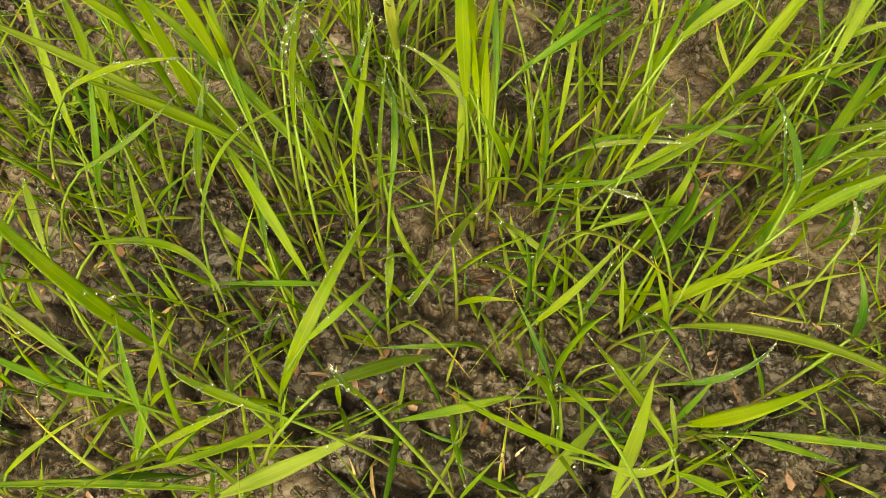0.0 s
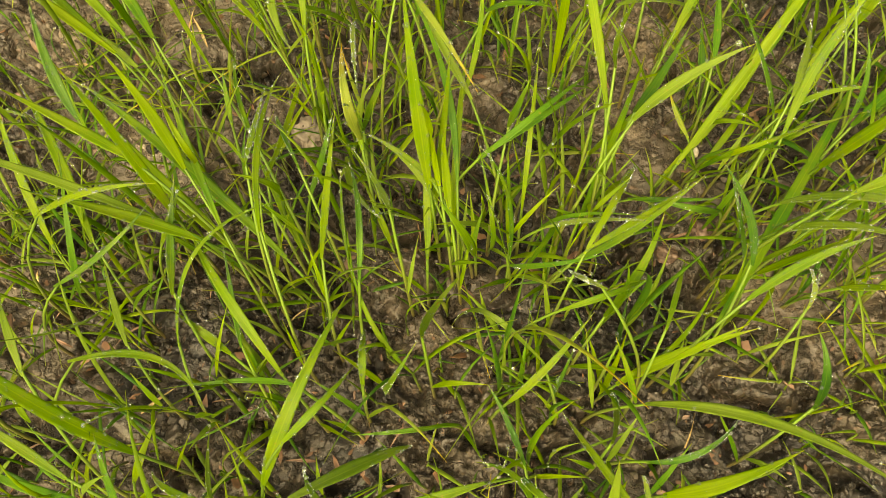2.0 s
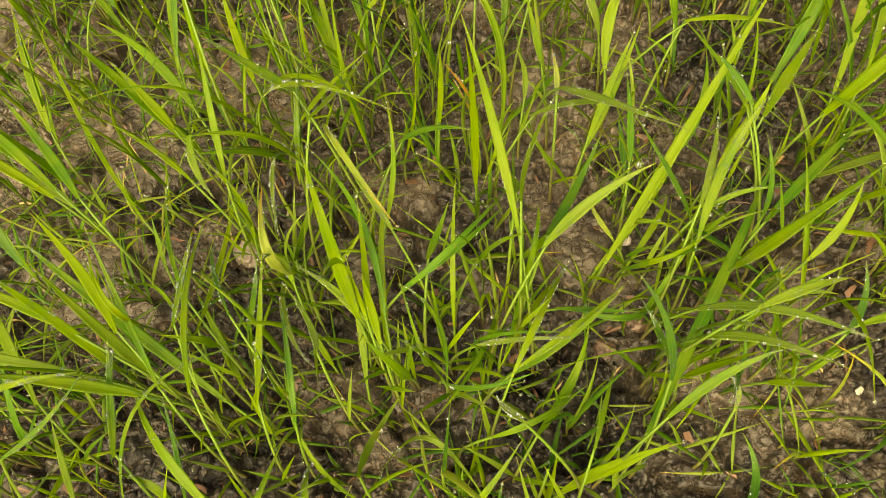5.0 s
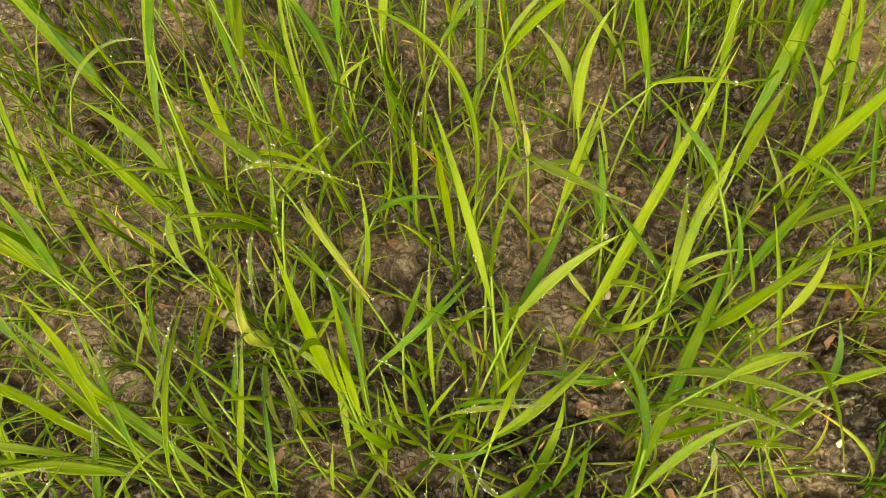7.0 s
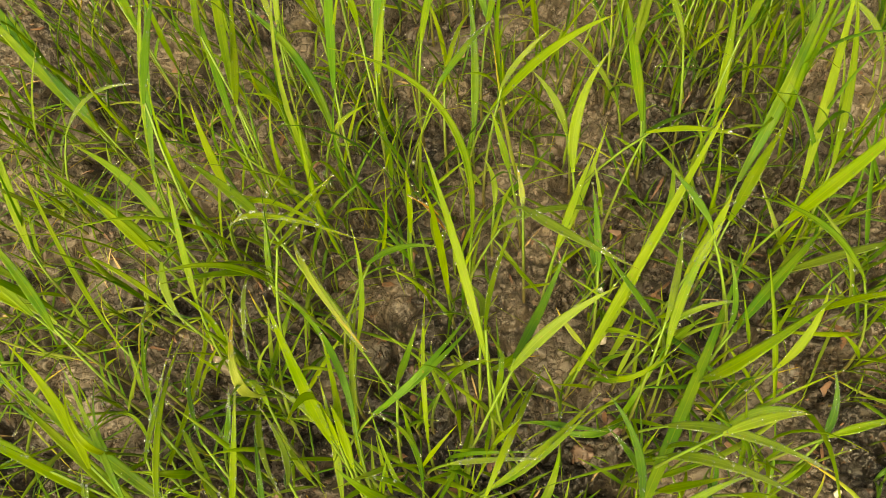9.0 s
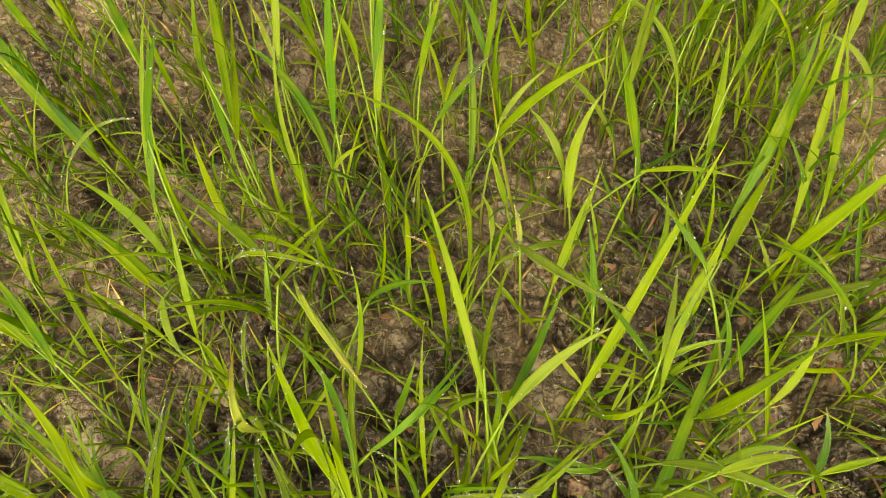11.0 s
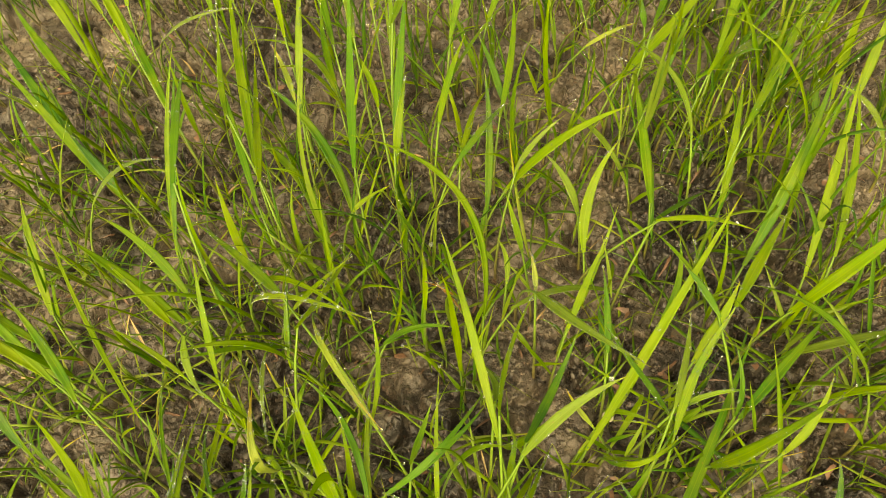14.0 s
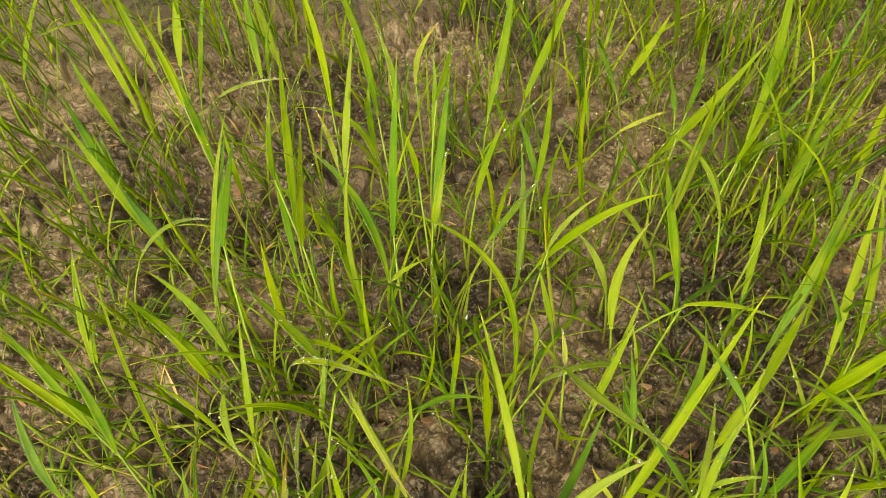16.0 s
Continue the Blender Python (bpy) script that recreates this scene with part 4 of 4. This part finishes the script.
# ---- seedlings between them ----
def wild(soup, x, y, tall, slots, upright=False, sprout=False, lying=False):
    """A slender seedling with a few narrow leaves, added to a soup."""
    far = x < -0.5 or x > 0.7 or y < -0.1 or y > 1.05
    z = ground_height(x, y) - 0.004
    lean = Vector((rng.gauss(0, 0.12), rng.gauss(0.0, 0.12), 1)).normalized()
    foot = Vector((x, y, z))
    top = foot + lean * (0.012 if lying else tall * rng.uniform(0.25, 0.5))
    stalk(soup, foot, foot + lean * tall * 0.2, top, rng.uniform(0.0009, 0.0013), 0.0007, 2 if far else 4, slots[0])
    turn = rng.uniform(0, 6.28)
    for i in range(rng.choice((1, 1, 2)) if sprout else rng.choice((1, 2, 2, 3, 3))):
        turn += rng.uniform(1.8, 3.4)
        u = rng.uniform(0.3, 1.0)
        a = foot + (top - foot) * u
        size = tall * rng.uniform(0.8, 1.35) * (0.6 + 0.4 * u)
        tip = radians(rng.uniform(5, 38) if upright else rng.uniform(12, 68))
        if lying:
            tip = radians(rng.uniform(66, 93))
        way = Vector((math.cos(turn), math.sin(turn), 0))
        c = a + (way * math.sin(tip) + Vector((0, 0, math.cos(tip)))) * size
        side = Vector((-way.y, way.x, 0)) * rng.gauss(0, 0.03) * size
        b = (a + c) / 2 + side + (Vector((0, 0, 1)) - way * 0.5) * size * (rng.uniform(0.02, 0.10) if rng.random() < 0.6 else rng.uniform(0.12, 0.26))
        w = rng.uniform(0.0013, 0.0032) if sprout or lying else rng.uniform(0.0022, 0.0046) * (0.7 + 2.4 * tall)
        size *= 1.5 if sprout else 1.0
        frames = blade(soup, a, b, c, w, rng.uniform(-0.5, 0.5), rng.uniform(0.1, 0.4), 0.0, (2 if abs(x) > 1.5 or abs(y - 0.6) > 1.5 else 4) if far else 8, rng.choice(slots[1:]), THIN)
        if rng.random() < 0.6 and -0.4 < x < 0.6 and 0 < y < 0.95:
            bedew(frames, Vector(), rng.choice((1, 3, 6, 10, 20)))


FILL = [STEM, LEAF, LEAF_PALE, LEAF_DARK, LEAF_YELLOW]
PICK = (0,) + (1,) * 18 + (2,) * 8 + (3,) * 8 + (4,)
LOW = (0,) + (1,) * 6 + (2,) * 4 + (3,) * 6 + (4,) * 2
BARE = [
    (-0.232, 0.177, 0.017),
    (-0.152, 0.240, 0.016),
    (0.028, 0.142, 0.017),
    (0.197, 0.115, 0.018),
    (0.112, 0.177, 0.012),
    (0.065, 0.223, 0.010),
    (0.198, 0.344, 0.014),
    (-0.080, 0.380, 0.016),
    (-0.169, 0.478, 0.021),
    (-0.061, 0.402, 0.017),
    (-0.116, 0.334, 0.022),
    (0.022, 0.290, 0.013),
    (0.171, 0.330, 0.018),
    (0.061, 0.387, 0.016),
    (0.182, 0.243, 0.015),
    (0.191, 0.519, 0.015),
    (0.074, 0.517, 0.015),
    (-0.172, 0.472, 0.030),
    (0.152, 0.541, 0.024),
    (0.201, 0.511, 0.019),
    (-0.229, 0.774, 0.031),
    (0.167, 0.372, 0.017),
    (-0.135, 0.382, 0.021),
    (-0.004, 0.741, 0.016),
    (0.263, 0.436, 0.016),
    (0.166, 0.637, 0.014),
    (-0.339, 0.790, 0.025),
]


def fits(x, y, tall):
    """Seedlings stand in drifts, with bare mud between."""
    if any((x - u) ** 2 + (y - v) ** 2 < (0.8 * r + 0.12 * tall) ** 2 for u, v, r in BARE):
        return False
    return noise.noise(Vector((x * 7.0, y * 7.0, 4.0))) + 0.6 * noise.noise(Vector((x * 19.0, y * 19.0, 8.0))) > -0.32


def drift(number, west, east, south, north, low, high, upright=False, sprout=False, lying=False):
    soup, made = Soup(), 0
    while made < number:
        x, y = rng.uniform(west, east), rng.uniform(south, north)
        tall = low + (high - low) * rng.random() ** 1.5
        if west < -1 and -0.48 < x < 0.64 and -0.04 < y < 1.0:
            continue
        if west < -2 and -1.25 < x < 1.45 and -0.75 < y < 2.0:
            continue
        if not fits(x, y, tall):
            continue
        made += 1
        wild(soup, x, y, tall, LOW if lying else PICK, upright, sprout, lying)
    tagged(new("rice_seedlings", soup.mesh("rice_seedlings", FILL)), "dense slender rice seedlings with narrow wet leaves", "seedlings", kind="stuff")


drift(560, -0.50, 0.66, 0.02, 1.02, 0.04, 0.12)
drift(320, -0.50, 0.66, 0.10, 1.02, 0.06, 0.14, True)
drift(200, -0.50, 0.66, 0.42, 1.02, 0.10, 0.20, True)
drift(650, -0.44, 0.60, 0.00, 0.95, 0.02, 0.06, True, True)
drift(430, -0.40, 0.56, -0.02, 0.66, 0.03, 0.09, lying=True)
drift(150, 0.38, 0.64, 0.33, 0.95, 0.07, 0.17, True)
drift(90, 0.34, 0.62, 0.30, 0.95, 0.06, 0.13)
drift(110, -0.42, -0.10, 0.16, 0.60, 0.03, 0.09, lying=True)
drift(2900, -1.25, 1.45, -0.75, 2.0, 0.05, 0.17)
drift(3800, -3.4, 3.6, -2.8, 4.2, 0.07, 0.18)


# ---- litter on the mud ----
def straw(x, y, heading, long, material, label):
    soup = Soup()
    d = Vector((math.cos(heading), math.sin(heading), 0)) * long / 2
    za, zb = mud_height(x - d.x, y - d.y), mud_height(x + d.x, y + d.y)
    z = max(za, zb, mud_height(x, y)) * 0.5 + (za + zb) / 4 + 0.0012
    blade(soup, -d + Vector((0, 0, za - z + 0.0008)), (rng.uniform(-1, 1) * long * 0.06, rng.uniform(-1, 1) * long * 0.06, 0.002), d + Vector((0, 0, zb - z + 0.0008)),
          rng.uniform(0.0010, 0.0026), rng.uniform(-0.6, 0.6), 0.5, 0.0, 8)
    ob = new("straw", soup.mesh("straw", [material]))
    ob.location = (x, y, z)
    tagged(ob, label, "straw", "bits of straw on the mud")


for i in range(200):
    x, y = rng.uniform(-0.34, 0.50), rng.uniform(0.03, 0.80)
    red = rng.random() < 0.65
    straw(x, y, rng.uniform(0, 6.28), rng.uniform(0.006, 0.035), STRAW_RED if red else STRAW,
          "reddish brown rotting straw lying on the mud" if red else "dry tan straw fragment lying on the mud")


def pebble(x, y, size, label, material):
    bm = bmesh.new()
    bmesh.ops.create_icosphere(bm, subdivisions=4 if size > 0.006 else 3, radius=size)
    seed = Vector((rng.uniform(0, 90), rng.uniform(0, 90), 0))
    crumbly = material is not PEBBLE
    for v in bm.verts:
        d = v.co.normalized()
        grow = 0.34 * noise.noise(d * 1.3 + seed) + 0.12 * noise.noise(d * 4 + seed)
        if crumbly:
            cut, at = noise.voronoi(d * 2.3 + seed)
            grow += 0.55 * noise.noise(at[0] * 9.1) + 0.22 * min(1.0, (cut[1] - cut[0]) / 0.2) + 0.12 * noise.noise(d * 9 + seed)
        v.co *= 1 + grow
        v.co.z *= 0.5 if crumbly else 0.62
    for f in bm.faces:
        f.smooth = True
    me = bpy.data.meshes.new("mud_clod")
    bm.to_mesh(me)
    bm.free()
    me.materials.append(material)
    ob = new("pebble" if material is PEBBLE else "mud_clod", me)
    ob.location = (x, y, mud_height(x, y) + size * (0.22 if material is PEBBLE else 0.05))
    ob.rotation_euler = (0, 0, rng.uniform(0, 6.28))
    tagged(ob, label, "pebble" if material is PEBBLE else "clod", "pebbles on the mud" if material is PEBBLE else "clods on the mud")


pebble(0.2300, 0.3400, 0.0050, "small white weathered pebble half sunk in the mud", PEBBLE)
pebble(0.1960, 0.2570, 0.0062, "reddish brown clod of crumbled clay", CLAY_RED)
pebble(-0.0660, 0.3790, 0.0109, "pale dried clod of clay on the mud", CLAY_PALE)
pebble(0.2220, 0.2710, 0.0062, "reddish brown clod of crumbled clay", CLAY_RED)
pebble(0.0826, 0.3394, 0.0040, "reddish brown clod of crumbled clay", CLAY_RED)
pebble(-0.0032, 0.3565, 0.0037, "reddish brown clod of crumbled clay", CLAY_RED)
straw(0.0632, 0.0774, 0.70, 0.0094, HUSK, "white split grain husk on the mud")
straw(-0.1635, 0.4867, 1.31, 0.0322, STRAW, "dry tan straw fragment lying on the mud")
straw(-0.1573, 0.4769, 2.01, 0.0318, STRAW, "dry tan straw fragment lying on the mud")
straw(0.1260, 0.3052, 1.40, 0.0525, STRAW_RED, "brown hollow straw lying on the mud")
straw(0.1910, 0.1295, 1.05, 0.0352, STRAW, "orange tan straw lying on the mud")

for i in range(150):
    x, y = rng.uniform(-0.34, 0.52), rng.uniform(0.02, 0.84)
    pebble(x, y, rng.uniform(0.0018, 0.0062), "small crumbled clod of grey-brown clay", MUD)


def crumb_field(number, name, label, category, material, long=1.0, flat=1.0):
    """Loose angular flakes and crumbs, too many to count."""
    verts, faces = [], []
    for _ in range(number):
        x, y = rng.uniform(-0.38, 0.56), rng.uniform(0.0, 0.88)
        if noise.noise(Vector((x * 9, y * 9, 2))) < rng.uniform(-0.6, 0.3):
            continue
        if y > 0.45 and rng.random() < 0.6:
            continue
        size = 0.0010 + 0.0034 * rng.random() ** 2.6
        turn = Matrix.Rotation(rng.uniform(0, 6.28), 3, "Z") @ Matrix.Rotation(rng.gauss(0, 0.6), 3, "X") @ Matrix.Rotation(rng.gauss(0, 0.45), 3, "Y")
        at = Vector((x, y, mud_height(x, y) + size * 0.15))
        n, o, thick = rng.choice((5, 6, 7)), len(verts), size * rng.uniform(0.25, 0.6)
        ring = [(rng.uniform(0.65, 1.25), 6.283 * (k + rng.uniform(-0.25, 0.25)) / n) for k in range(n)]
        for lift, wide in ((-thick, 0.9), (thick * 0.5, 1.0), (thick, 0.7)):
            verts += [at + turn @ Vector((size * long * r * wide * math.cos(t), size * 0.8 * r * wide * math.sin(t), lift * flat)) for r, t in ring]
        for k in range(n):
            m = (k + 1) % n
            for level in (0, n):
                faces.append((o + level + k, o + level + m, o + level + n + m, o + level + n + k))
        faces.append(tuple(o + 2 * n + k for k in range(n)))
    me = bpy.data.meshes.new(name)
    me.from_pydata(verts, [], faces)
    me.materials.append(material)
    tagged(new(name, me), label, category, kind="stuff")


crumb_field(17000, "mud_crumbs", "loose angular flakes and crumbs of damp clay", "crumbs", MUD)
crumb_field(2600, "dead_leaf_flakes", "small reddish brown flakes of rotten leaf on the mud", "litter", STRAW_RED, 2.0, 0.3)
crumb_field(28, "husk_chips", "tiny whitish chips of grain husk on the mud", "litter", HUSK, 1.3, 0.3)


# ---- dew ----
def ball(level):
    bm = bmesh.new()
    bmesh.ops.create_icosphere(bm, subdivisions=level, radius=1.0)
    bm.verts.ensure_lookup_table()
    found = [v.co.copy() for v in bm.verts], [tuple(v.index for v in f.verts) for f in bm.faces]
    bm.free()
    return found


SMALL, LARGE = ball(1), ball(2)


def drop_mesh(places, name):
    verts, tris = [], []
    for p, r in places:
        o = len(verts)
        points, faces = LARGE if r > 0.0009 else SMALL
        verts += [p + v * r for v in points]
        tris += [tuple(i + o for i in f) for f in faces]
    me = bpy.data.meshes.new(name)
    me.from_pydata(verts, [], tris)
    me.polygons.foreach_set("use_smooth", [True] * len(tris))
    me.materials.append(WATER)
    return me


tagged(new("dew", drop_mesh(DROPS, "dew")), "clear dew drops beaded on the leaf blades", "dew", kind="stuff")


def big_drop(x, y, z, r):
    """One large drop hanging on a blade, a little taller than wide."""
    me = drop_mesh([(Vector(), r)], "dew_drop")
    for v in me.vertices:
        v.co.z *= 1.08
    ob = new("dew_drop", me)
    ob.location = (x, y, z)
    tagged(ob, "large clear dew drop resting on a rice leaf", "drop", "large dew drops")


big_drop(0.2130, 0.3240, 0.1490, 0.0017)
big_drop(0.1150, 0.4450, 0.1330, 0.0016)
